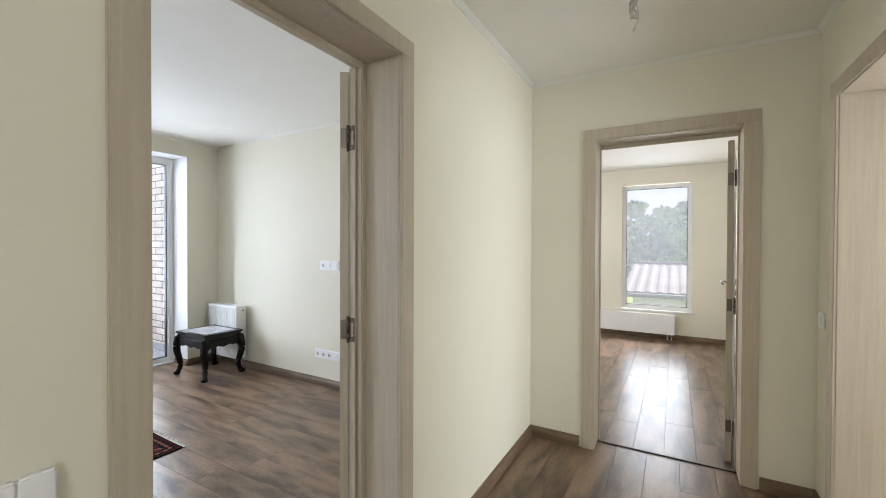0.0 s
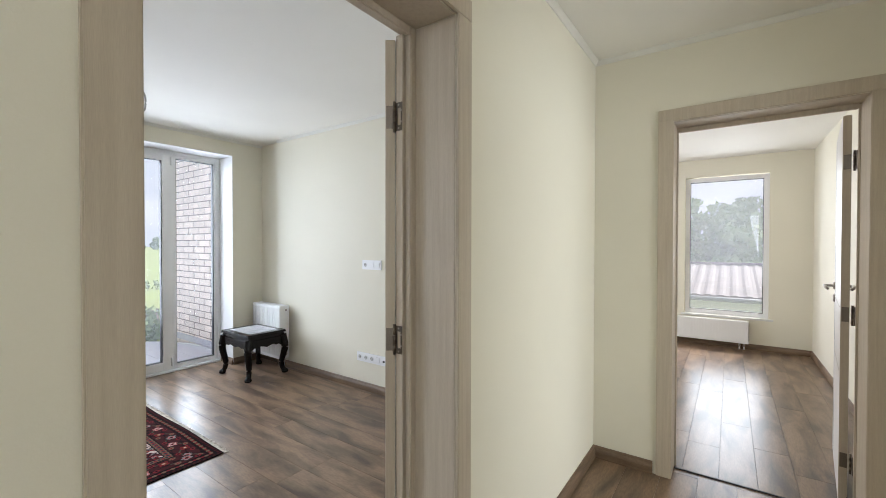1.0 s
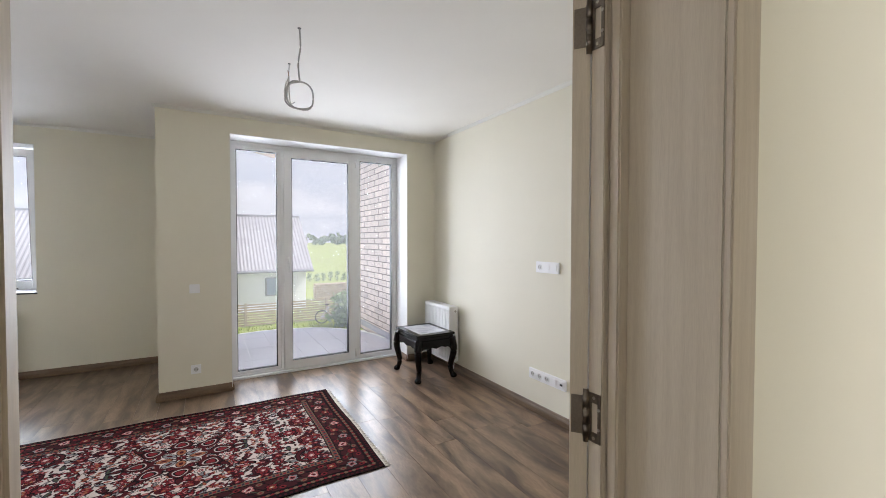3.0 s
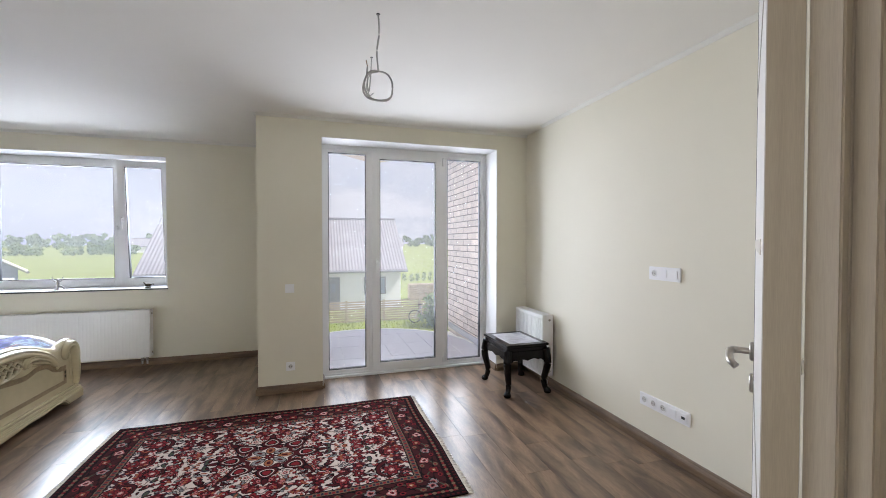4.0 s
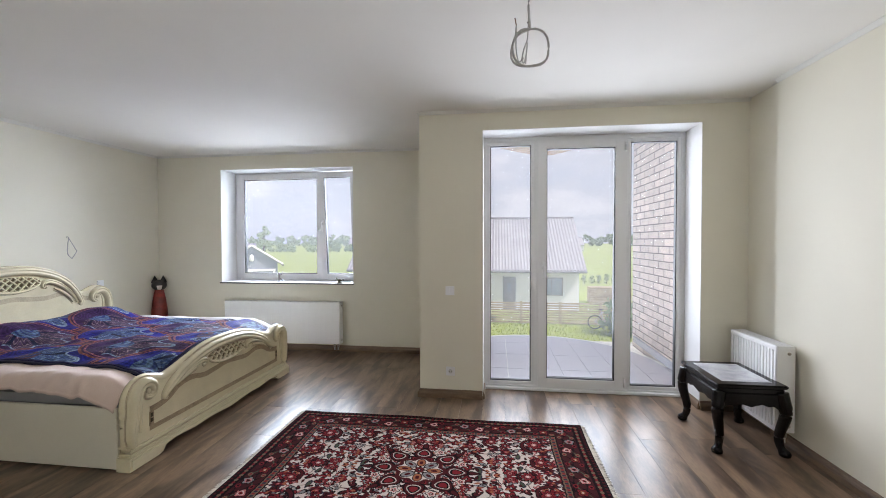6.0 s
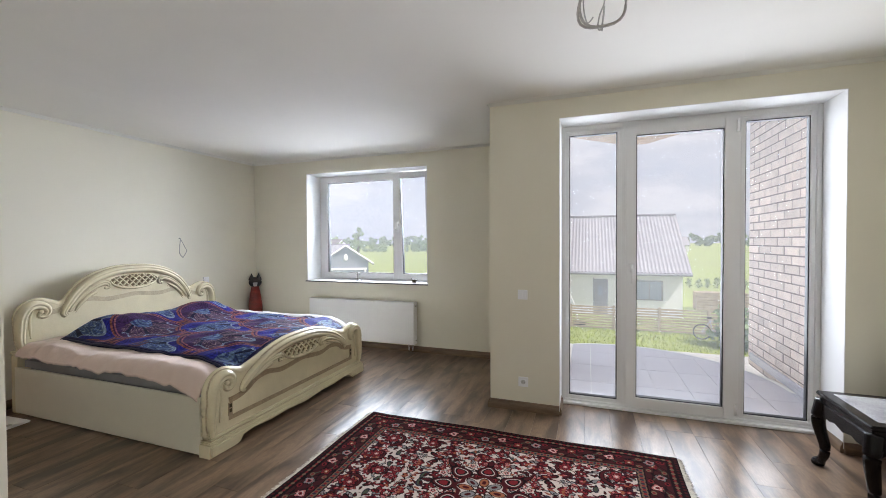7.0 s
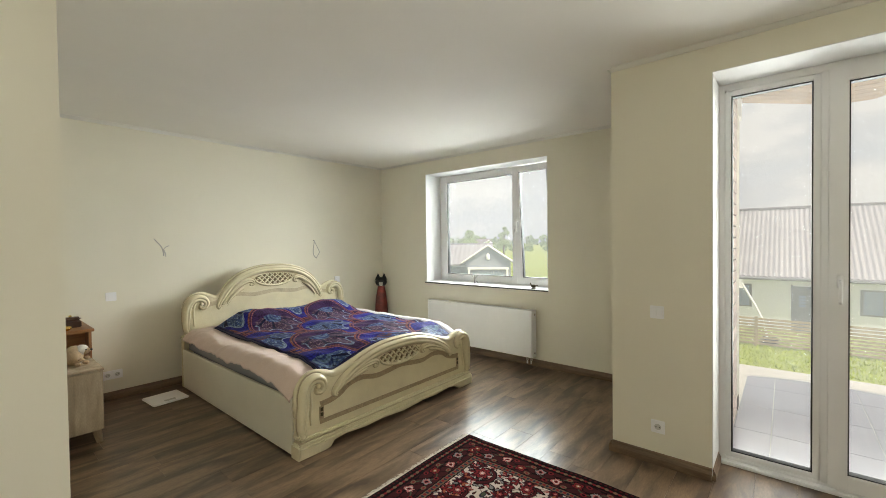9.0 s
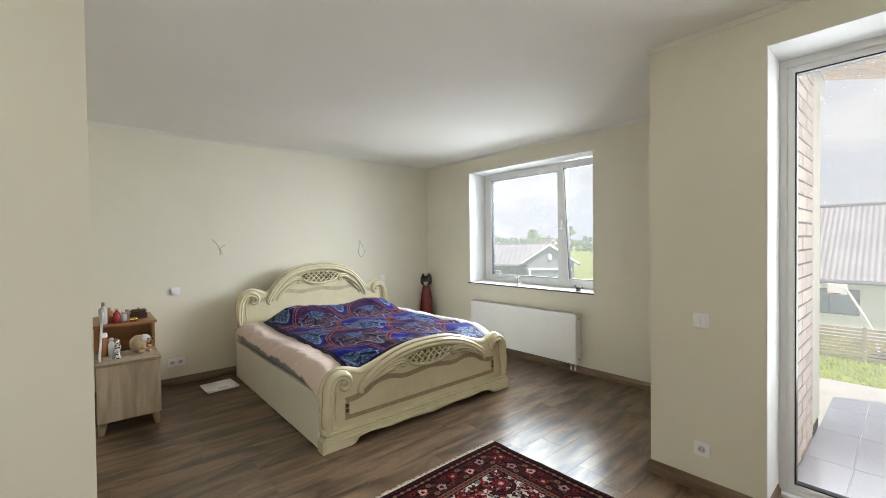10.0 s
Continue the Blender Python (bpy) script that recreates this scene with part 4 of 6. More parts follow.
RX, RY = (-4.395, -2.868), (-0.535, 1.738)
rug = thing("rug", "red and cream floral woven rug with cotton fringes", "rug", (sum(RX) / 2, sum(RY) / 2, 0))
hx, hy = (RX[1] - RX[0]) / 2, (RY[1] - RY[0]) / 2
xs, ys = np.linspace(-hx, hx, 400), np.linspace(-hy, hy, 596)
M_RUG = cloth_mat("wool_pile", 0.95, 0.5, 260, gloss=0.03)
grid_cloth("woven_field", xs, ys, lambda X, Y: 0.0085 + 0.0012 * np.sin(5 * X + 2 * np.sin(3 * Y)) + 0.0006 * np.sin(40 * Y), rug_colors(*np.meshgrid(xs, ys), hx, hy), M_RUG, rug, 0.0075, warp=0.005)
for s in (-1, 1):
    rng = random.Random(11 + s)
    vs, fs = [], []
    for i in range(430):
        x = -hx + 0.004 + i * (2 * hx - 0.008) / 429
        ln, sk = rng.uniform(0.022, 0.044), rng.uniform(-0.008, 0.008)
        k = len(vs)
        y = s * (hy - 0.003)
        for (a, b, z) in ((x - 0.0020, y, 0.006), (x + 0.0020, y, 0.006), (x + sk * 0.5 + 0.0022, y + s * ln * 0.5, 0.0045), (x + sk * 0.5 - 0.0022, y + s * ln * 0.5, 0.0045), (x + sk + 0.0012, y + s * ln, 0.0015), (x + sk - 0.0012, y + s * ln, 0.0015)):
            vs.append((a, b, z))
        vs += [(a, b, z - 0.0012) for a, b, z in vs[k:k + 6]]
        fs += [(k, k + 1, k + 2, k + 3), (k + 3, k + 2, k + 4, k + 5), (k, k + 6, k + 7, k + 1), (k + 1, k + 7, k + 8, k + 2), (k + 3, k + 9, k + 6, k), (k + 2, k + 8, k + 10, k + 4), (k + 5, k + 11, k + 9, k + 3)]
    me = bpy.data.meshes.new("fringe")
    me.from_pydata(vs, [], fs)
    me.materials.append(M_FRINGE)
    f = new("fringe", me)
    f.parent = rug
    tagged(f, "off-white knotted cotton fringe", kind="stuff")


# ---------- bed ----------
M_GLAZE = mat("dark_antique_glaze", (0.27, 0.205, 0.115), 0.5, vary=0.1, scale=20)
bed = thing("bed", "ivory carved double bed with lattice cartouches and antique glaze", "bed", (-4.36, -1.22, 0))
HALF = 0.985


def mirror_profile(half):
    """A full outline from the middle's half, left to right."""
    return [(-u, z) for u, z in half[::-1]] + [(u, z) for u, z in half[1:]]


def fine(half, per=5):
    return [(p.x, p.y) for p in smooth_curve([(u, z) for u, z in half], per)]


def carved_board(name, half, y_face, y_back, bottom, label):
    """A shaped board with rolled top moulding, scrolls, leaf strokes and a woven cartouche; y_face looks towards +y."""
    b = part(name, slab(mirror_profile(fine(half)) + [(half[-1][0] * 1.0, bottom), (-half[-1][0], bottom)], y_back, y_face, None, 0.006), M_IVORY, bed, label)
    prof = mirror_profile(fine(half, 6))
    part("top_moulding", tube([(u, (y_face + y_back) / 2, z - 0.006) for u, z in prof], 0.032, None, 10), M_IVORY, b, "", True)
    return b


foot_half = [(0, 0.640), (0.18, 0.632), (0.34, 0.600), (0.48, 0.556), (0.60, 0.520), (0.67, 0.508), (0.74, 0.530), (0.82, 0.548), (0.89, 0.530), (0.940, 0.470), (0.955, 0.380), (0.950, 0.270), (0.945, 0.13)]
foot = carved_board("footboard", foot_half, -0.012, -0.068, 0.12, "carved ivory footboard")
head_half = [(0, 1.208), (0.18, 1.197), (0.34, 1.153), (0.46, 1.086), (0.54, 1.005), (0.60, 0.925), (0.655, 0.895), (0.72, 0.920), (0.80, 0.945), (0.88, 0.925), (0.935, 0.865), (0.950, 0.770), (0.935, 0.66), (0.930, 0.50)]
head = carved_board("headboard", head_half, -2.185, -2.245, 0.0, "carved ivory headboard")


def moulding(path, widths, depth, y, groove=0.0, seg=10):
    """A rounded, tapering band laid on a board along a path of (x, z); groove hollows a line into its crown."""
    pts = smooth_curve(path, 6)
    m = len(pts) - 1
    mine, rows = bmesh.new(), []
    for i, p in enumerate(pts):
        t = (pts[min(i + 1, m)] - pts[max(i - 1, 0)]).normalized()
        q = i / m * (len(widths) - 1)
        a = min(int(q), len(widths) - 2)
        wide = widths[a] + (widths[a + 1] - widths[a]) * (q - a)
        row = []
        for k in range(-1, seg + 2):
            w = max(-1.0, min(1.0, -1 + 2 * k / seg))
            h = depth * wide / max(widths) * math.sqrt(max(0.0, 1 - w * w)) * (1 - groove * math.exp(-((w - 0.12) / 0.2) ** 2))
            if k in (-1, seg + 1):
                h = -0.006
            row.append(mine.verts.new((p.x - t.y * w * wide / 2, y + h, p.y + t.x * w * wide / 2)))
        rows.append(row)
    for r, q in zip(rows, rows[1:]):
        for k in range(len(r) - 1):
            mine.faces.new((r[k], r[k + 1], q[k + 1], q[k]))
    mine.faces.new(rows[0])
    mine.faces.new(rows[-1][::-1])
    return mine


def carving(board, y, corner, arch, leaf, stroke, lattice_c, lattice_r):
    """Arch moulding, corner C-scrolls, acanthus leaves and a woven cartouche on a board's face."""
    full = [(-u, z) for u, z in arch[::-1]] + list(arch[1:])
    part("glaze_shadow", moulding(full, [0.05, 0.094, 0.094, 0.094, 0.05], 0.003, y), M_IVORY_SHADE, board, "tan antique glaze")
    part("arch_moulding", moulding(full, [0.030, 0.068, 0.074, 0.074, 0.074, 0.068, 0.030], 0.036, y, 0.30, 14), M_IVORY, board, "", True)
    for s in (-1, 1):
        m = lambda pts: [(s * u, z) for u, z in pts]
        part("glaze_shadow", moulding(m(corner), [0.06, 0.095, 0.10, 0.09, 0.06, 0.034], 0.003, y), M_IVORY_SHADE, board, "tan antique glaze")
        part("corner_scroll", moulding(m(corner), [0.050, 0.078, 0.084, 0.076, 0.046, 0.024], 0.050, y, 0.28, 14), M_IVORY, board, "", True)
        part("volute_boss", lathe_y(s * corner[-1][0], y + 0.008, corner[-1][1], 0.020), M_IVORY, board, "", True)
        part("inner_fillet", moulding(m([(u - 0.072 + 0.02 * i / 4, z) for i, (u, z) in enumerate(corner[1:5])]), [0.012, 0.024, 0.020, 0.008], 0.014, y), M_IVORY, board, "", True)
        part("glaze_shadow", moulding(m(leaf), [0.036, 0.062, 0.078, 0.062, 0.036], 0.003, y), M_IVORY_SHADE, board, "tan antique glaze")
        part("acanthus_leaf", moulding(m(leaf), [0.020, 0.044, 0.060, 0.046, 0.024], 0.040, y, 0.45, 12), M_IVORY, board, "", True)
        part("acanthus_stroke", moulding(m(stroke), [0.012, 0.030, 0.036, 0.014], 0.026, y, 0.0, 8), M_IVORY, board, "", True)
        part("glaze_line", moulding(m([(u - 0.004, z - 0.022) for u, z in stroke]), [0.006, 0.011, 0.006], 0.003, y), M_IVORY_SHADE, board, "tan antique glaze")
        part("volute_boss", lathe_y(s * leaf[-1][0], y + 0.006, leaf[-1][1], 0.016), M_IVORY, board, "", True)
    cx, cz = lattice_c
    rx, rz = lattice_r
    rim = [(cx + rx * math.cos(a), cz + rz * math.sin(a) * (0.55 if math.sin(a) > 0 else 1.0)) for a in [2 * math.pi * i / 40 for i in range(40)]]
    lat = part("cartouche", slab(rim, y - 0.004, y + 0.002), M_GLAZE, board, "woven lattice cartouche over dark tan glaze")
    for s in (-1, 1):
        for i in range(-7, 8):
            off = i * 0.064
            seg = [(off + 0.11 * q * s, 0.10 * q) for q in [k / 30 - 1 for k in range(61)]]
            seg = [(a, b) for a, b in seg if (a / rx) ** 2 + (b / (rz * (0.55 if b > 0 else 1.0))) ** 2 < 0.97]
            if len(seg) > 8:
                part("lattice_bar", tube([(cx + a, y + 0.011 + 0.005 * math.sin(a * 2 * math.pi / 0.128 + s * 1.57 + i * math.pi), cz + b) for a, b in seg], 0.0135, None, 6, flat=0.6), M_IVORY, lat, "", True)
    part("cartouche_rim", moulding(rim[20:] + rim[:1], [0.014, 0.030, 0.034, 0.030, 0.014], 0.030, y), M_IVORY, lat, "", True)


def lathe_y(x, y, z, r):
    b = lathe([(r, 0), (r * 0.9, r * 0.4), (r * 0.5, r * 0.75), (0.001, r * 0.85)], sides=12)
    bmesh.ops.rotate(b, verts=b.verts, cent=(0, 0, 0), matrix=Matrix.Rotation(radians(-90), 3, "X"))
    bmesh.ops.translate(b, verts=b.verts, vec=(x, y, z))
    return b


carving(foot, -0.012, [(0.925, 0.135), (0.943, 0.20), (0.936, 0.28), (0.926, 0.36), (0.922, 0.43), (0.895, 0.495), (0.84, 0.520), (0.785, 0.498), (0.765, 0.452), (0.788, 0.418), (0.822, 0.428), (0.812, 0.458)],
        [(0, 0.606), (0.18, 0.598), (0.34, 0.566), (0.48, 0.515), (0.58, 0.460), (0.645, 0.410), (0.672, 0.372), (0.650, 0.352)],
        [(0.640, 0.405), (0.58, 0.440), (0.50, 0.478), (0.40, 0.512), (0.32, 0.524), (0.272, 0.510), (0.268, 0.482), (0.292, 0.478)],
        [(0.590, 0.408), (0.52, 0.440), (0.44, 0.466), (0.36, 0.480)], (0.0, 0.520), (0.235, 0.076))
carving(head, -2.185, [(0.925, 0.535), (0.945, 0.62), (0.945, 0.72), (0.935, 0.81), (0.90, 0.882), (0.84, 0.910), (0.778, 0.890), (0.752, 0.845), (0.775, 0.806), (0.812, 0.812), (0.802, 0.845)],
        [(0, 1.174), (0.18, 1.163), (0.34, 1.118), (0.46, 1.050), (0.54, 0.968), (0.60, 0.880), (0.632, 0.810), (0.612, 0.775)],
        [(0.592, 0.810), (0.545, 0.885), (0.475, 0.962), (0.39, 1.026), (0.315, 1.056), (0.265, 1.044), (0.258, 1.012), (0.284, 1.004)],
        [(0.545, 0.815), (0.505, 0.875), (0.44, 0.935), (0.36, 0.985)], (0.0, 1.070), (0.235, 0.092))


def ribbon(board, upper, lower, y, material, label):
    """A flat band between two curves, proud of the board."""
    mine = bmesh.new()
    up = [(p.x, p.y) for p in smooth_curve(upper, 6)]
    lo = [(p.x, p.y) for p in smooth_curve(lower, 6)]
    for (a, b), (c, d) in zip(zip(up, up[1:]), zip(lo, lo[1:])):
        vs = [mine.verts.new((q[0], yy, q[1])) for yy in (y, y - 0.004) for q in (a, b, d, c)]
        mine.faces.new(vs[:4])
        mine.faces.new((vs[0], vs[1], vs[5], vs[4]))
        mine.faces.new((vs[3], vs[2], vs[6], vs[7]))
    bmesh.ops.remove_doubles(mine, verts=mine.verts, dist=1e-5)
    return part("inlay_band", mine, material, board, label)


wave = [(-0.80, 0.345), (-0.72, 0.350), (-0.63, 0.375), (-0.54, 0.425), (-0.42, 0.440), (-0.28, 0.415), (-0.14, 0.425), (0, 0.440), (0.14, 0.425), (0.28, 0.415), (0.42, 0.440), (0.54, 0.425), (0.63, 0.375), (0.72, 0.350), (0.80, 0.345)]
ribbon(foot, wave, [(u * 0.985, z - 0.040) for u, z in wave], -0.0085, M_INLAY, "tan patterned inlay band")
low = [(-0.80, 0.215), (0, 0.215), (0.80, 0.215)]
ribbon(foot, low, [(u, z - 0.032) for u, z in low], -0.0085, M_INLAY, "tan patterned inlay band")
for s in (-1, 1):
    ribbon(foot, [(s * 0.80, 0.308), (s * 0.80, 0.260), (s * 0.80, 0.2155)], [(s * 0.765, 0.308), (s * 0.765, 0.260), (s * 0.765, 0.2155)], -0.0085, M_INLAY, "tan patterned inlay band")
hw = [(u * 1.0, z * 0.9 + 0.44) for u, z in wave]
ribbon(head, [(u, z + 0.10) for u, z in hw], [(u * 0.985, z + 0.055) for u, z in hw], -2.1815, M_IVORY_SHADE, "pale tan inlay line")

for s in (-1, 1):
    for z in (0.237, 0.272):
        part("inlay_motif", box(s * 0.7825 - 0.011, -0.0084, z, s * 0.7825 + 0.011, -0.0062, z + 0.026, 0.0008), M_BRONZE, foot, "dark brown square inlay")
# plinths with a scalloped lower edge
plinth = [(-0.985, 0.0), (-0.76, 0.0), (-0.735, 0.018), (-0.70, 0.045), (-0.60, 0.055), (-0.42, 0.040), (-0.25, 0.046), (0, 0.030), (0.25, 0.046), (0.42, 0.040), (0.60, 0.055), (0.70, 0.045), (0.735, 0.018), (0.76, 0.0), (0.985, 0.0)]
part("plinth", slab(plinth + [(0.985, 0.085), (-0.985, 0.085)], -0.085, 0.034, None, 0.012), M_IVORY, foot)
part("plinth_moulding", box(-0.978, -0.080, 0.0855, 0.978, 0.024, 0.108, 0.010), M_IVORY, foot)
part("plinth_moulding", box(-0.966, -0.078, 0.1085, 0.966, 0.013, 0.130, 0.010), M_IVORY, foot)
part("glaze_line", box(-0.970, -0.070, 0.1065, 0.970, 0.0155, 0.1105), M_IVORY_SHADE, foot, "tan antique glaze line")
for s in (-1, 1):
    part("side_panel", box(s * 0.968 - 0.012, -2.20, 0.012, s * 0.968 + 0.012, -0.07, 0.400, 0.003), M_BEDBOX, bed, "plain cream side panel")
    part("post_foot", box(s * 0.93 - 0.045, -2.26, 0.0, s * 0.93 + 0.045, -2.17, 0.50, 0.006), M_IVORY, head)
    part("post_collar", box(s * 0.93 - 0.052, -2.262, 0.50, s * 0.93 + 0.052, -2.160, 0.535, 0.010), M_IVORY, head)
    part("post_collar", box(s * 0.945 - 0.040, -0.075, 0.1305, s * 0.945 + 0.032, 0.006, 0.165, 0.010), M_IVORY, foot)
part("base_deck", box(-0.955, -2.17, 0.30, 0.955, -0.07, 0.36), M_BEDBOX, bed)

mattress = thing("mattress", "grey mattress in the bed base", "mattress", (-4.36, -1.22, 0))
part("ticking", box(-0.945, -2.165, 0.362, 0.945, -0.088, 0.500, 0.04, None, 3), M_MATTRESS, mattress)


def bump_noise(X, Y, f, seed):
    out = np.zeros(X.shape)
    flatx, flaty = X.ravel(), Y.ravel()
    out = np.array([noise.noise(Vector((a * f + seed, b * f, seed * 0.37))) for a, b in zip(flatx, flaty)]).reshape(X.shape)
    return out


def foot_drop(X, Y):
    """How far the bedding sinks beside the lower ends of the footboard."""
    return 0.085 * np.clip((np.abs(X) - 0.35) / 0.3, 0, 1) * np.clip((Y + 0.34) / 0.26, 0, 1) ** 1.5


def sheet_height(X, Y):
    edge = np.clip((np.abs(X) - 0.86) / 0.125, 0, 1)
    n = bump_noise(X, Y, 5.0, 2.0)
    hem = 0.082 + 0.030 * bump_noise(Y * 0 + 0.3, Y, 3.1, 8.0) + 0.012 * bump_noise(Y * 0 + 0.7, Y, 11.0, 3.0) + 0.025 * np.clip((Y + 0.9) / 0.8, 0, 1)
    folds = 0.010 * bump_noise(X, Y, 16.0, 4.0) * (0.5 + edge) + 0.006 * np.sin(26 * Y + 9 * n + 5 * X) * edge * (1 - 0.6 * edge)
    return 0.578 - hem * edge ** 2.2 + 0.016 * n + folds - foot_drop(X, Y) + 0.045 * np.clip((-X - 0.75) / 0.06, 0, 1) * (1 - edge) + 0.02 * np.clip((-Y - 1.7) / 0.3, 0, 1)


sheet = thing("bed_sheet", "pale pink rumpled sheet spread over the mattress", "bed sheet", (-4.36, -1.22, 0))
xs, ys = 0.987 * np.sin(np.linspace(-1.35, 1.35, 150)) / math.sin(1.35), np.linspace(-2.17, -0.088, 150)
M_PINK = cloth_mat("pink_cotton", 0.8, 0.25, 300, 0.2)
col = np.empty((150, 150, 3))
col[:] = (0.70, 0.55, 0.48)
XX = np.meshgrid(xs, ys)[0]
col[XX < -0.55] = (0.78, 0.77, 0.77)
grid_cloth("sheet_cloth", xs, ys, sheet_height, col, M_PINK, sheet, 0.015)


# ---------- patterned quilt ----------
def quilt_colors(P, Q):
    rng = np.random.RandomState(5)
    w, h = 0.64, 0.94
    out = np.empty(P.shape + (3,))
    out[:] = (0.035, 0.012, 0.05)
    pais = np.sin(34 * P + 3 * np.sin(21 * Q)) + np.sin(38 * Q + 3 * np.sin(19 * P))
    out[pais > 0.9] = (0.085, 0.025, 0.05)
    out[pais > 1.45] = (0.13, 0.065, 0.07)
    out[pais < -1.2] = (0.02, 0.02, 0.17)
    for row in range(-10, 2):
        for c in range(-4, 6):
            cx, cy = c * w + (row % 2) * w / 2, row * h / 2
            a, b = (P - cx) / (w * 0.50), (Q - cy) / (h * 0.44)
            d = np.sqrt(a * a + b * b) * (1 + 0.10 * np.cos(2 * np.arctan2(b, a))) + 0.06 * b
            kind = 1 if row % 2 else (0 if (c + row // 2) % 3 else 2)
            m = d < 0.90
            if not m.any():
                continue
            out[(d < 0.97)] = (0.23, 0.075, 0.055)
            out[(d < 0.92)] = (0.045, 0.012, 0.06)
            out[(d < 0.885)] = (0.26, 0.09, 0.11)
            blue = (0.016, 0.018, 0.20) if kind != 1 else (0.045, 0.018, 0.075)
            out[d < 0.85] = blue
            # feathered plume rising from the lower end
            pa, pb = a, b + 0.62
            r, t = np.hypot(pa, pb * 0.8), np.arctan2(pa, pb)
            petals = 0.80 + 0.16 * np.cos(9 * t)
            plume = (r < petals) & (d < 0.74) & (np.abs(t) < 1.35)
            ring = np.sin(22 * r + 1.2 * np.cos(9 * t))
            out[plume] = (0.045, 0.08, 0.20) if kind != 1 else (0.06, 0.03, 0.07)
            feather = np.abs(np.sin(14 * r + 2.2 * np.cos(9 * t) + 1.5 * np.sin(27 * t))) < 0.34
            out[plume & feather] = (0.17, 0.25, 0.33) if kind != 1 else (0.22, 0.15, 0.16)
            rim_line = (np.abs(r - petals) < 0.035) & (d < 0.78) & (np.abs(t) < 1.4)
            out[rim_line] = (0.20, 0.27, 0.36)
            out[plume & (np.cos(9 * t) < -0.82)] = (0.010, 0.012, 0.04)
            core = (r < 0.30) & plume
            out[core] = (0.09, 0.15, 0.24) if kind != 2 else (0.11, 0.05, 0.07)
            out[core & (np.sin(40 * r + 5 * t) > 0.3)] = (0.03, 0.05, 0.16)
    lace = np.sin(95 * P + 4 * np.sin(31 * Q)) * np.sin(88 * Q + 4 * np.sin(37 * P))
    out *= np.where(lace > 0.40, 0.55, np.where(lace < -0.55, 1.6, 1.0))[..., None]
    out *= (1 + 0.35 * (rng.rand(*P.shape)[..., None] - 0.5))
    return np.clip(out, 0.002, 0.9)


QX0, QX1, QY0, QY1 = -0.76, 0.74, -2.12, -0.072


def quilt_height(X, Y):
    n1, n2 = bump_noise(X, Y, 2.6, 5.0), bump_noise(X, Y, 7.5, 9.0)
    pillow = 0.135 * np.exp(-((Y + 1.86) / 0.26) ** 2) * (0.62 + 0.38 * np.cos((X + 0.47) * 3.5) ** 2) * np.clip((0.86 - np.abs(X + 0.08)) / 0.25, 0, 1)
    mid = 0.035 * np.exp(-((X + 0.05) / 0.6) ** 2)
    tail = -0.020 * np.clip((X - 0.50) / 0.24, 0, 1) ** 2 - 0.05 * np.clip((-X - 0.84) / 0.08, 0, 1)
    head_end = -0.06 * np.clip((-Y - 1.98) / 0.12, 0, 1) ** 2
    return 0.612 + pillow + mid + tail + head_end - foot_drop(X, Y) + 0.020 * n1 + 0.013 * n2 + 0.006 * np.sin(15 * Y + 8 * n1 + 3 * X) * np.clip((Y + 1.5) / 0.5, 0, 1)


quilt = thing("quilt", "deep blue and plum paisley quilt spread over the bed", "quilt", (-4.36, -1.22, 0))
xs, ys = np.linspace(QX0, QX1, 380), np.linspace(QY0, QY1, 464)
M_QUILT = cloth_mat("printed_satin", 0.62, 0.2, 240, gloss=0.1)
PX, PY = np.meshgrid(xs, ys)
qcol = 0.80 * quilt_colors(PX + 0.05 * np.sin(2 * PY), PY)
er = np.minimum(np.minimum(PX - QX0, QX1 - PX), np.minimum(PY - QY0, QY1 - PY))
qcol[er < 0.018] = (0.012, 0.010, 0.045)
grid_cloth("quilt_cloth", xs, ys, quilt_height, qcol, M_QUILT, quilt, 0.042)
rim = [(QX0 + (QX1 - QX0) * k / 60, QY0) for k in range(60)] + [(QX1, QY0 + (QY1 - QY0) * k / 80) for k in range(80)]
rim += [(QX1 - (QX1 - QX0) * k / 60, QY1) for k in range(60)] + [(QX0, QY1 - (QY1 - QY0) * k / 80) for k in range(80)]
rim_z = quilt_height(np.array([a for a, b in rim]), np.array([b for a, b in rim]))
part("piping", tube([(a, b, float(z) - 0.014) for (a, b), z in zip(rim, rim_z)], 0.011, None, 6, True), mat("navy_piping", (0.014, 0.012, 0.045), 0.6), quilt, "dark navy corded edge", True)


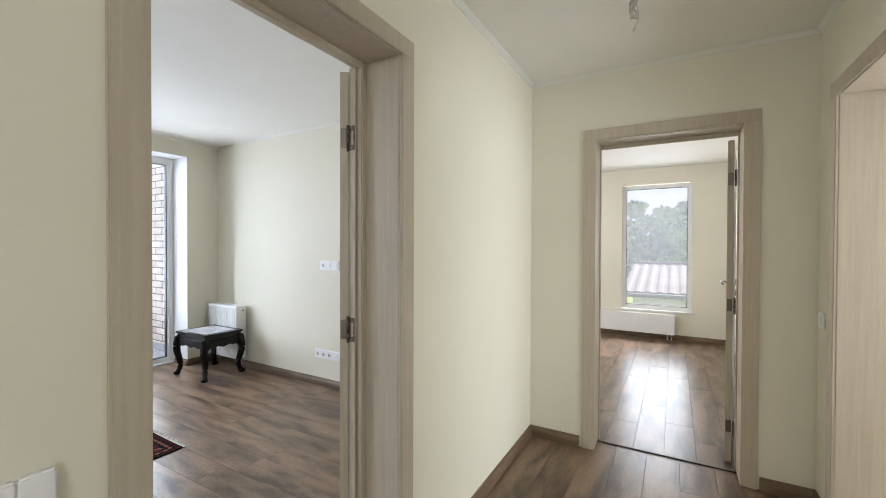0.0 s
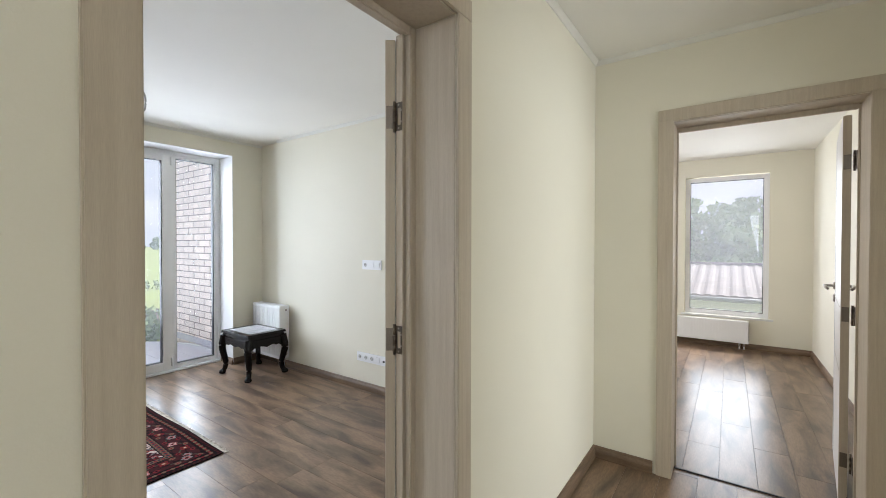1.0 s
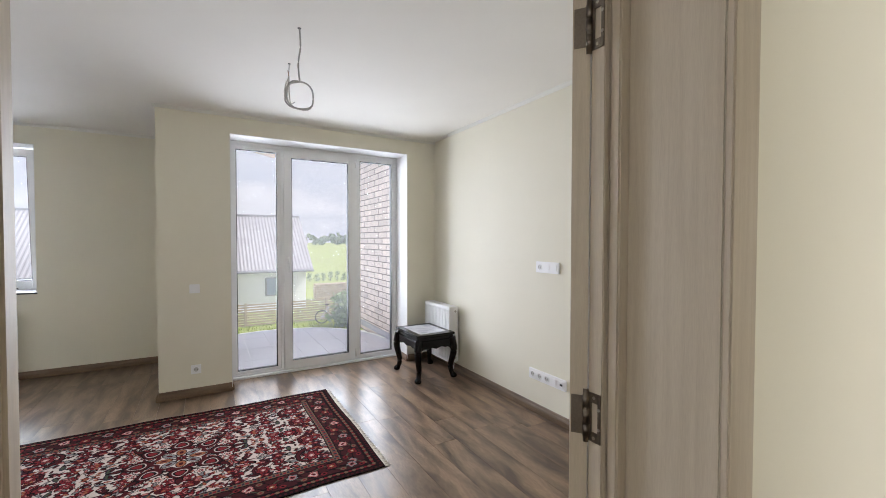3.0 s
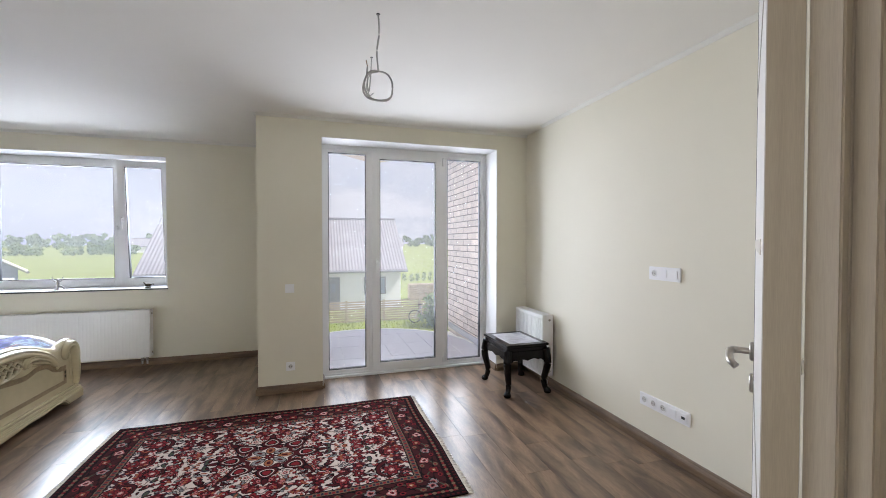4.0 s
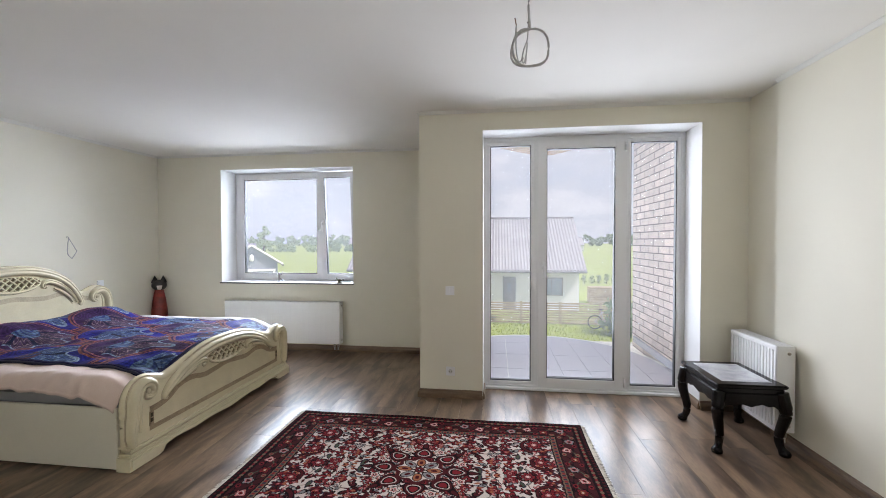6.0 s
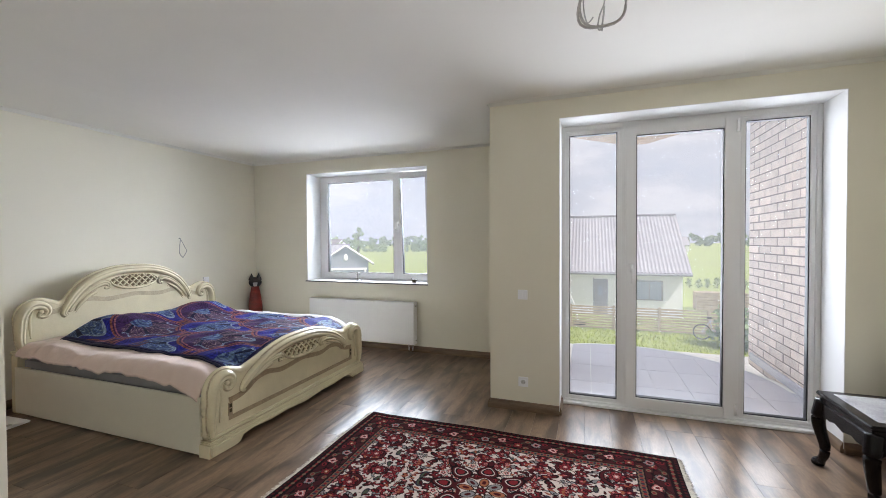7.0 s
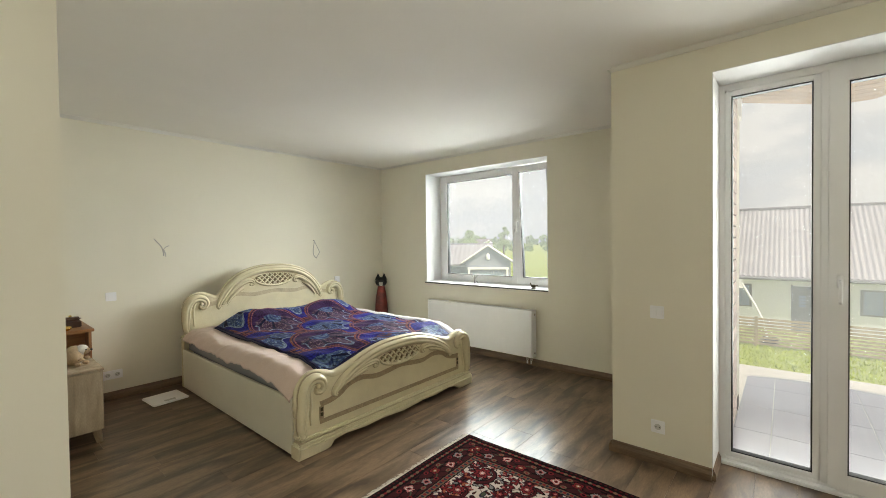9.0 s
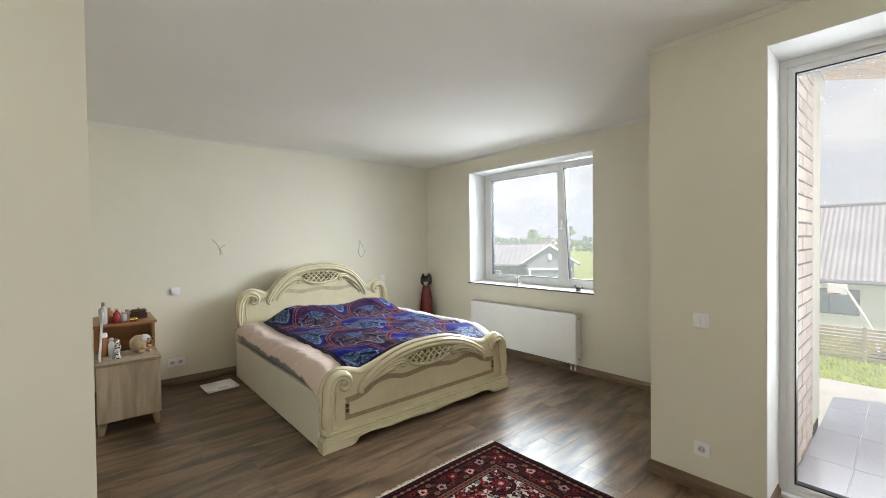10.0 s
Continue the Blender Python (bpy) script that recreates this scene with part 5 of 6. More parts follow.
# ---------- black side table ----------
def side_table():
    ob = thing("side_table", "black lacquered oriental side table with grey marble top and cabriole legs", "side table", (-4.365, 2.80, 0))
    hx, hy = 0.255, 0.205
    top = part("tabletop", box(-hx - 0.02, -hy - 0.02, 0.455, hx + 0.02, hy + 0.02, 0.480, 0.008), M_BLACK, ob)
    part("top_moulding", box(-hx - 0.005, -hy - 0.005, 0.415, hx + 0.005, hy + 0.005, 0.4545, 0.008), M_BLACK, top)
    part("marble_inlay", box(-hx + 0.045, -hy + 0.045, 0.4785, hx - 0.045, hy - 0.045, 0.4825, 0.001), M_STONE, top, "pale grey marble inset")
    ap = [(-1.0, 0.415), (-1.0, 0.30), (-0.86, 0.315), (-0.72, 0.335), (-0.55, 0.330), (-0.35, 0.345), (-0.15, 0.335), (0, 0.325)]
    for s in (-1, 1):
        out = [(u * (hx - 0.01), z) for u, z in ap] + [(-u * (hx - 0.01), z) for u, z in ap[-2::-1]]
        part("apron", slab(out, s * hy - 0.010, s * hy + 0.010, None, 0.003), M_BLACK, ob)
        out = [(u * (hy - 0.01), z) for u, z in ap] + [(-u * (hy - 0.01), z) for u, z in ap[-2::-1]]
        b = slab(out, -0.010, 0.010, None, 0.003)
        bmesh.ops.rotate(b, verts=b.verts, cent=(0, 0, 0), matrix=Matrix.Rotation(radians(90), 3, "Z"))
        bmesh.ops.translate(b, verts=b.verts, vec=(s * hx, 0, 0))
        part("apron", b, M_BLACK, ob)
    for sx in (-1, 1):
        for sy in (-1, 1):
            d = Vector((sx, sy, 0)).normalized()
            c = Vector((sx * (hx - 0.012), sy * (hy - 0.012), 0))
            path = [(0.000, 0.425), (0.014, 0.37), (0.026, 0.32), (0.024, 0.26), (0.006, 0.19), (-0.008, 0.13), (-0.004, 0.075), (0.014, 0.035), (0.026, 0.016)]
            pts = smooth_curve([tuple(c + d * o + Vector((0, 0, z))) for o, z in path], 4)
            m = len(pts) - 1
            part("leg", tube(pts, [0.044 - 0.020 * min(1, i / m * 1.25) + (0.004 if i > m * 0.85 else 0) for i in range(m + 1)], None, 10), M_BLACK, ob, "", True)
            f = lathe([(0.022, 0.0), (0.033, 0.006), (0.036, 0.020), (0.028, 0.038), (0.012, 0.048)], tuple(c + d * 0.026), 12)
            part("claw_foot", f, M_BLACK, ob, "rounded carved foot", True)
    return ob


side_table()


# ---------- cat figure (one plain mesh) ----------
def cat_figure(at):
    bm = bmesh.new()
    lathe([(0.075, 0.0), (0.085, 0.02), (0.090, 0.15), (0.092, 0.32), (0.084, 0.50), (0.070, 0.64), (0.054, 0.73), (0.046, 0.775), (0.02, 0.79)], (0, 0, 0), 20, bm)
    b = bmesh.new()
    bmesh.ops.create_uvsphere(b, u_segments=18, v_segments=12, radius=0.080)
    for v in b.verts:
        v.co = Vector((v.co.x, v.co.y * 0.9, v.co.z * 0.92 + 0.835))
    join(bm, b)
    for s in (-1, 1):
        lathe([(0.040, 0.0), (0.032, 0.03), (0.016, 0.065), (0.001, 0.100)], (s * 0.042, 0.0, 0.866), 10, bm)
    m = Matrix.Diagonal((1.0, 0.75, 1.0, 1))
    bm.transform(m)
    ob = part("cat_statue", bm, M_CAT, None, "", True)
    ob.data.materials.append(M_CATHEAD)
    ob.data.materials.append(M_CATFACE)
    for p in ob.data.polygons:
        c = p.center
        if c.z > 0.775:
            p.material_index = 2 if (c.y > 0.030 and c.z < 0.828 and abs(c.x) < 0.03) else 1
    ob.matrix_world = pose(*at, 0, 0, -45) @ Matrix.Diagonal((1.12, 1.25, 1.03, 1))
    return tagged(ob, "tall red wooden cat figure with a black and white head", "statue")


cat_figure((-6.125, -3.495, 0.0))


# ---------- bedside furniture ----------
ns = thing("nightstand", "washed-oak nightstand on short splayed legs", "nightstand", (-2.40, -2.80, 0))
part("body", box(-0.205, -0.20, 0.10, 0.205, 0.195, 0.545, 0.003), M_OAKGREY, ns)
part("top_panel", box(-0.208, -0.202, 0.5455, 0.208, 0.215, 0.562, 0.002), M_OAKGREY, ns)
part("drawer_front", box(-0.200, 0.1955, 0.105, 0.200, 0.212, 0.540, 0.002), M_OAKGREY, ns)
for sx in (-1, 1):
    for sy in (-1, 1):
        part("leg", tube([(sx * 0.165, sy * 0.16, 0.10), (sx * 0.182, sy * 0.178, 0.0)], [0.030, 0.020], None, 10), M_OAKGREY, ns, "", True)

cab = thing("small_cabinet", "honey-coloured wooden cabinet with an open front niche", "cabinet", (-2.40, -3.29, 0))
for s in (-1, 1):
    part("side_panel", box(s * 0.20 - 0.009, -0.30, 0.0, s * 0.20 + 0.009, 0.275, 0.775, 0.002), M_ORANGE, cab)
part("top_panel", box(-0.225, -0.31, 0.7755, 0.225, 0.290, 0.800, 0.004), M_ORANGE, cab)
part("back_panel", box(-0.191, 0.10, 0.02, 0.191, 0.112, 0.775), M_ORANGE, cab)
part("bottom_panel", box(-0.191, -0.30, 0.04, 0.191, 0.27, 0.06), M_ORANGE, cab)


def bottle(name, x, y, z, h, r, material, label, neck=0.4, cap=M_STEEL):
    ob = thing(name, label, "bottle", (x, y, z))
    part("glass_body", lathe([(r * 0.9, 0), (r, 0.004), (r, h * 0.68), (r * 0.75, h * 0.74), (r * neck, h * 0.78), (r * neck, h * 0.82)], sides=16), material, ob, "", True)
    part("cap", lathe([(r * neck * 1.15, h * 0.82), (r * neck * 1.15, h * 0.97), (r * neck * 0.9, h)], sides=12), cap, ob, "", True)
    return ob


ZC, ZN = 0.8002, 0.5622
bottle("perfume_bottle", -2.255, -3.07, ZC, 0.19, 0.030, M_CLEARB, "tall pale perfume bottle with a pointed cap", 0.35)
bottle("perfume_bottle", -2.30, -3.16, ZC, 0.13, 0.028, M_PERFUME, "amber perfume bottle with a metal cap")
bottle("perfume_bottle", -2.345, -3.07, ZC, 0.125, 0.024, M_REDBOTTLE, "red perfume bottle with a gold cap", 0.5, M_GOLD)
bottle("perfume_bottle", -2.395, -3.12, ZC, 0.085, 0.026, M_CLEARB, "squat clear glass perfume bottle", 0.5)
bottle("perfume_bottle", -2.425, -3.20, ZC, 0.095, 0.022, M_CLEARB, "small clear glass perfume bottle", 0.6)
bottle("spray_bottle", -2.255, -2.90, ZN, 0.19, 0.032, M_PERFUME, "pinkish spray bottle with a white cap", 0.6, M_PVC)
bottle("spray_bottle", -2.30, -2.86, ZN, 0.15, 0.022, M_CLEARB, "slim bottle with a patterned label", 0.6)
jb = thing("trinket_box", "dark brown leather trinket box with rounded lid", "box", (-2.505, -3.20, ZC))
part("body", box(-0.065, -0.04, 0.0, 0.065, 0.04, 0.055, 0.006), M_BROWNBOX, jb)
part("lid", box(-0.067, -0.042, 0.0555, 0.067, 0.042, 0.085, 0.014, None, 3), M_BROWNBOX, jb)
part("clasp", lathe([(0.010, 0), (0.010, 0.012), (0.005, 0.016)], (0, 0, 0.085), 10), M_GOLD, jb, "", True)
bw = thing("brass_bowl", "small shiny brass bowl", "bowl", (-2.46, -3.06, ZC))
part("bowl_body", lathe([(0.020, 0), (0.034, 0.012), (0.036, 0.030), (0.033, 0.030), (0.030, 0.014), (0.001, 0.008)], sides=18), M_GOLD, bw, "", True)
# soft hedgehog toy
fg = lathe([(0.034, 0), (0.036, 0.006), (0.020, 0.012), (0.016, 0.05), (0.024, 0.075), (0.021, 0.10), (0.010, 0.112), (0.017, 0.125), (0.016, 0.145), (0.002, 0.158)], sides=14)
figurine = part("figurine_statue", fg, mat("silver_and_black_glaze", (0.62, 0.60, 0.56), 0.25, 0.3, vary=0.2, scale=70, second=(0.04, 0.035, 0.03), band=(0.44, 0.52)), None, "", True)
figurine.matrix_world = pose(-2.335, -2.745, ZN)
tagged(figurine, "small silver and black patterned figurine on the nightstand", "statue")
ty = thing("plush_toy", "small beige plush toy animal with a white-haired face", "soft toy", (-2.475, -2.84, ZN), 40)
for nm, c, r, sq, mt in (("body", (0, 0, 0.076), 0.062, (1.0, 0.92, 1.22), M_PLUSH), ("head", (-0.028, 0.034, 0.112), 0.042, (1, 1, 0.95), M_PLUSHW), ("face", (-0.036, 0.052, 0.104), 0.030, (1, 1, 0.95), M_PLUSH), ("eye", (-0.020, 0.079, 0.116), 0.006, (1, 1, 1), M_CATHEAD), ("eye", (-0.056, 0.070, 0.116), 0.006, (1, 1, 1), M_CATHEAD), ("snout", (-0.045, 0.068, 0.105), 0.020, (0.8, 1.2, 0.8), M_PLUSH), ("nose", (-0.050, 0.092, 0.110), 0.008, (1, 1, 1), M_CATHEAD),
                         ("paw", (-0.055, 0.052, 0.045), 0.018, (1, 1.1, 0.8), M_PLUSH), ("paw", (0.005, 0.062, 0.045), 0.018, (1, 1.1, 0.8), M_PLUSH), ("foot", (-0.04, 0.058, 0.014), 0.018, (1, 1.3, 0.75), M_PLUSH), ("foot", (0.03, 0.058, 0.014), 0.018, (1, 1.3, 0.75), M_PLUSH)):
    b = bmesh.new()
    bmesh.ops.create_uvsphere(b, u_segments=16, v_segments=10, radius=r)
    for v in b.verts:
        v.co = Vector((v.co.x * sq[0] + c[0], v.co.y * sq[1] + c[1], v.co.z * sq[2] + c[2]))
        v.co += 0.004 * Vector((noise.noise(v.co * 60), noise.noise(v.co * 60 + Vector((5, 0, 0))), 0))
    part(nm, b, mt, ty, "", True)
# framed picture leaning on the bottles, seen edge-on
pf = thing("picture_frame", "white picture frame leaning against the cabinet", "picture frame", (-2.212, -2.83, ZN), 0)
part("frame", box(-0.006, -0.11, 0.0, 0.006, 0.11, 0.385, 0.002), M_PVC, pf)
pf.matrix_world = pose(-2.222, -2.80, ZN, 0, -4, 0)

# bathroom scale
sc = thing("bathroom_scale", "flat white bathroom scale on the floor beside the bed", "bathroom scale", (-3.163, -3.205, 0), 4)
part("platform", box(-0.150, -0.145, 0.006, 0.150, 0.145, 0.026, 0.008, None, 3), M_PLASTIC, sc)
part("display", box(-0.045, 0.085, 0.0255, 0.045, 0.125, 0.0272), mat_well, sc)
for sx in (-1, 1):
    for sy in (-1, 1):
        part("foot", lathe([(0.016, 0), (0.016, 0.008)], (sx * 0.12, sy * 0.11, 0), 10), M_DARK, sc)


# sill ornaments
def figure_holder():
    bm = lathe([(0.045, 0), (0.045, 0.006), (0.012, 0.012), (0.010, 0.05), (0.016, 0.07), (0.008, 0.10), (0.014, 0.115), (0.001, 0.13)], sides=12)
    for s in (-1, 1):
        tube(smooth_curve([(0, 0, 0.085), (s * 0.03, 0, 0.10), (s * 0.045, 0, 0.125), (s * 0.05, 0, 0.15)], 4), 0.005, bm, 6)
    tube(smooth_curve([(0, 0, 0.05), (0.04, 0, 0.035), (0.065, 0, 0.004)], 4), 0.007, bm, 6)
    ob = part("dancer_statue", bm, M_PEWTER, None, "", True)
    ob.matrix_world = pose(XW - 0.07, -1.86, 0.9002, 0, 0, 90)
    tagged(ob, "small pewter dancer figurine with raised arms on the sill", "statue")


figure_holder()


def little_ornament():
    bm = lathe([(0.03, 0), (0.034, 0.008), (0.018, 0.014)], sides=12)
    b = bmesh.new()
    bmesh.ops.create_uvsphere(b, u_segments=12, v_segments=8, radius=0.022)
    for v in b.verts:
        v.co = Vector((v.co.x * 1.5, v.co.y, v.co.z * 0.8 + 0.032))
    join(bm, b)
    tube(smooth_curve([(-0.02, 0, 0.035), (-0.038, 0, 0.055), (-0.046, 0.01, 0.062)], 4), 0.007, bm, 6)
    tube(smooth_curve([(0.03, 0, 0.03), (0.05, 0, 0.045), (0.06, 0, 0.03)], 4), 0.004, bm, 6)
    ob = part("frog_statue", bm, M_BRONZE, None, "", True)
    ob.matrix_world = pose(XW - 0.05, -0.99, 0.9002, 0, 0, 90)
    tagged(ob, "small dark bronze animal ornament on the sill", "statue")


little_ornament()


# ---------- floors ----------
def planks(parent, x0, y0, x1, y1, along, width=0.193, length=1.29, seed=1):
    """Separate laminate boards with a narrow bevelled joint, cut to the room."""
    rng = random.Random(seed)
    cache = {}
    a0, a1, b0, b1 = (x0, x1, y0, y1) if along == "x" else (y0, y1, x0, x1)
    b, row = b0, 0
    while b < b1 - 0.01:
        w = min(width, b1 - b)
        a = a0 - rng.uniform(0.1, length - 0.15)
        while a < a1:
            s, e = max(a, a0), min(a + length, a1)
            if e - s > 0.02:
                key = (round(e - s, 3), round(w, 3))
                if key not in cache:
                    g, hx, hy = 0.0006, (e - s) / 2, w / 2
                    me = bpy.data.meshes.new("plank")
                    lo = [(-hx + g, -hy + g), (hx - g, -hy + g), (hx - g, hy - g), (-hx + g, hy - g)]
                    hi = [(-hx + g * 1.6, -hy + g * 1.6), (hx - g * 1.6, -hy + g * 1.6), (hx - g * 1.6, hy - g * 1.6), (-hx + g * 1.6, hy - g * 1.6)]
                    me.from_pydata([(x, y, -0.010) for x, y in lo] + [(x, y, -0.0009) for x, y in lo] + [(x, y, 0) for x, y in hi], [],
                                   [(8, 9, 10, 11)] + [(k, (k + 1) % 4, 4 + (k + 1) % 4, 4 + k) for k in range(4)] + [(4 + k, 4 + (k + 1) % 4, 8 + (k + 1) % 4, 8 + k) for k in range(4)])
                    me.materials.append(M_PLANK)
                    cache[key] = me
                ob = new("plank", cache[key])
                ob.parent = parent
                m, n = (s + e) / 2, b + w / 2
                ob.matrix_local = pose(m, n, 0) if along == "x" else pose(n, m, 0, 0, 0, 90)
            a += length
        b += width
        row += 1


slab_floor = box(-6.66, -3.9, -0.22, 3.2, 0.965, -0.010)
box(-5.24, 0.965, -0.22, 3.2, 7.62, -0.010, 0, slab_floor)
sub = part("floor", slab_floor, M_SUB)
tagged(sub, "brown wood-look laminate floor laid in long boards", "floor", kind="structure")
planks(sub, XW - 0.01, YS - 0.01, XH0 + 0.02, 0.39, "x", seed=3)
planks(sub, -5.20, 0.39, XH0 + 0.02, 3.20, "x", seed=4)
planks(sub, XH0 + 0.02, -3.4, XR + 0.02, YF1 - 0.055, "y", seed=5)
planks(sub, -3.2, YF1 - 0.055, 0.81, YV, "y", seed=6)
planks(sub, XR + 0.02, -0.5, 3.05, YF0, "y", seed=7)


# ---------- terrace ----------
GZ = -2.95
CX, CY, CR = -6.10, 1.60, 1.42


def disc_outline(r, n=48):
    return [(CX + r * math.cos(a), CY + r * math.sin(a)) for a in [math.pi * 0.5 + math.pi * i / n for i in range(n + 1)]]


def deck(name, r, z0, z1, material, x_in=-5.24, y_lo=None, y_hi=None):
    """A slab with a rounded outer end."""
    mine = bmesh.new()
    pts = [(x_in, CY + r)] + disc_outline(r) + [(x_in, CY - r)]
    pts = [(x, min(max(y, 0.985), 3.075)) for x, y in pts]
    f = mine.faces.new([mine.verts.new((x, y, z0)) for x, y in pts])
    g = bmesh.ops.extrude_face_region(mine, geom=[f])
    for v in g["geom"]:
        if isinstance(v, bmesh.types.BMVert):
            v.co.z = z1
    bmesh.ops.remove_doubles(mine, verts=mine.verts, dist=1e-5)
    return part(name, mine, material)


terr = tagged(deck("terrace", CR + 0.06, -0.30, -0.0195, M_KERB), "pale tiled balcony terrace with a rounded outer edge", "terrace", kind="structure")
cache = {}
for i in range(-2, 9):
    for j in range(-1, 8):
        s = 0.30
        x1, y0 = -5.25 - i * 0.60, 0.92 + j * s
        cxx, cyy = x1 - 0.30, y0 + 0.15
        corners = [(x1 - 0.002, y0 + 0.002), (x1 - 0.598, y0 + 0.002), (x1 - 0.598, y0 + s - 0.002), (x1 - 0.002, y0 + s - 0.002)]
        poly = []
        for k in range(4):
            (ax, ay), (bx, by) = corners[k], corners[(k + 1) % 4]
            for q in range(8):
                t = q / 8
                x, y = ax + (bx - ax) * t, ay + (by - ay) * t
                d = Vector((x - CX, y - CY))
                if x < CX and d.length > CR:
                    d = d.normalized() * CR
                    x, y = CX + d.x, CY + d.y
                poly.append((min(x, -5.245), min(max(y, 0.99), 3.07)))
        area = 0.5 * abs(sum(a[0] * b[1] - b[0] * a[1] for a, b in zip(poly, poly[1:] + poly[:1])))
        if area < 0.004:
            continue
        mine = bmesh.new()
        try:
            f = mine.faces.new([mine.verts.new((x - cxx, y - cyy, -0.016)) for x, y in poly])
        except ValueError:
            continue
        bmesh.ops.dissolve_limit(mine, angle_limit=0.01, verts=mine.verts, edges=mine.edges)
        bmesh.ops.remove_doubles(mine, verts=mine.verts, dist=1e-4)
        if not mine.faces:
            mine.free()
            continue
        g = bmesh.ops.extrude_face_region(mine, geom=list(mine.faces))
        for v in g["geom"]:
            if isinstance(v, bmesh.types.BMVert):
                v.co.z = -0.019
        t = part("tile", mine, M_TILE, terr)
        t.location = (cxx, cyy, 0)

# boarded soffit of the balcony roof: strips that follow its angled outer edge
EAVE = [(-6.72, 0.985), (-7.42, 1.68), (-7.43, 1.93), (-5.93, 3.07)]


def strip(shift, wide, z0, z1):
    """A band of boarding along the eave, moved inward by shift."""
    mine = bmesh.new()
    for (ax, ay), (bx, by) in zip(EAVE, EAVE[1:]):
        ring = [(ax + shift, ay), (bx + shift, by), (bx + shift + wide, by), (ax + shift + wide, ay)]
        ring = [(min(x, -5.302), y) for x, y in ring]
        if abs(ring[0][0] - ring[3][0]) + abs(ring[1][0] - ring[2][0]) < 0.01:
            continue
        lo = [mine.verts.new((x, y, z0)) for x, y in ring]
        hi = [mine.verts.new((x, y, z1)) for x, y in ring]
        mine.faces.new(lo)
        mine.faces.new(hi[::-1])
        for k in range(4):
            mine.faces.new((lo[k], lo[(k + 1) % 4], hi[(k + 1) % 4], hi[k]))
    bmesh.ops.remove_doubles(mine, verts=mine.verts, dist=1e-5)
    return mine


soff = tagged(part("balcony_ceiling", strip(0.01, 2.2, 2.772, 3.10), M_DARK), "pine-boarded balcony roof soffit with an angled edge", "soffit", kind="structure")
for i in range(16):
    part("board", strip(i * 0.135, 0.126, 2.750, 2.7705), M_SOFFIT, soff)
part("fascia", strip(-0.03, 0.028, 2.752, 2.90), M_SOFFIT, soff)
tagged(part("roller_guide", box(-5.335, 0.99, 2.575, -5.305, 3.06, 2.635, 0.004), M_DARK), "dark profile above the balcony door", "trim", kind="structure")


# ---------- brickwork ----------
BRICK_END = -7.4


def brick_wall(name, x0, x1, y, way, z0, z1, label, length=0.302, high=0.077, joint=0.015, gap=0.024, phase=-0.194):
    """A brick face in a plane of constant y, looking towards way (+1 or -1)."""
    back = part(name, box(min(x0, x1), min(y, y - way * 0.10), z0, max(x0, x1), max(y, y - way * 0.10), z1), M_MORTAR)
    tagged(back, label, "brick wall", kind="structure")
    cache = {}
    row, z = 0, z0 + joint
    while z + high < z1:
        x = min(x0, x1) + phase + gap / 2 - (row % 2) * (length + gap) / 2
        while x < max(x0, x1):
            s, e = max(x, min(x0, x1)), min(x + length, max(x0, x1))
            if e - s > 0.03:
                key = round(e - s, 3)
                if key not in cache:
                    hx, t, g = (e - s) / 2, 0.006, 0.002
                    lo = [(-hx, 0), (hx, 0), (hx, high), (-hx, high)]
                    hi = [(-hx + g, g), (hx - g, g), (hx - g, high - g), (-hx + g, high - g)]
                    me = bpy.data.meshes.new("brick")
                    me.from_pydata([(a, -way * 0.004, b) for a, b in lo] + [(a, way * t * 0.8, b) for a, b in lo] + [(a, way * t, b) for a, b in hi], [],
                                   [(8, 9, 10, 11)] + [(k, (k + 1) % 4, 4 + (k + 1) % 4, 4 + k) for k in range(4)] + [(4 + k, 4 + (k + 1) % 4, 8 + (k + 1) % 4, 8 + k) for k in range(4)])
                    me.materials.append(M_BRICK)
                    cache[key] = me
                ob = new("brick", cache[key])
                ob.parent = back
                ob.location = ((s + e) / 2, y + 0.002 * math.sin(row * 3.1 + x * 9), z)
            x += length + gap
        z += high + joint
        row += 1


brick_wall("brick_wall_right", BRICK_END, -5.31, 3.085, -1, -0.095, 3.4, "pinkish brick side wall of the balcony")
brick_wall("brick_wall_left", -6.25, -5.31, 0.975, 1, -0.095, 3.4, "pinkish brick side wall of the balcony")
tagged(part("brick_end", box(-7.0, 3.19, -3.0, -5.31, 3.45, 2.9), M_MORTAR), "brick pier behind the balcony side wall", "brick wall", kind="structure")

tagged(part("tile_skirting", box(-7.3, 3.058, -0.0155, -5.31, 3.072, 0.075, 0.002), M_TILE), "tiled skirting along the balcony brick wall", "skirting", kind="structure")

# ---------- ground and distance ----------
bm = bmesh.new()
n = 40
vs = [[bm.verts.new((-700 + 1400 * i / n, -700 + 1400 * j / n, GZ)) for j in range(n + 1)] for i in range(n + 1)]
for i in range(n):
    for j in range(n):
        bm.faces.new((vs[i][j], vs[i + 1][j], vs[i + 1][j + 1], vs[i][j + 1]))
tagged(part("ground", bm, M_GRASS), "sunlit green meadow reaching the horizon", "ground", kind="structure")
M_PAVE = mat("pale_paving", (0.55, 0.53, 0.49), 0.9, vary=0.05, scale=0.8)
tagged(part("pavement", box(-19.4, -16, GZ - 0.05, -7.2, 22, GZ + 0.02), M_PAVE), "pale paved yard below the balcony", "pavement", kind="structure")

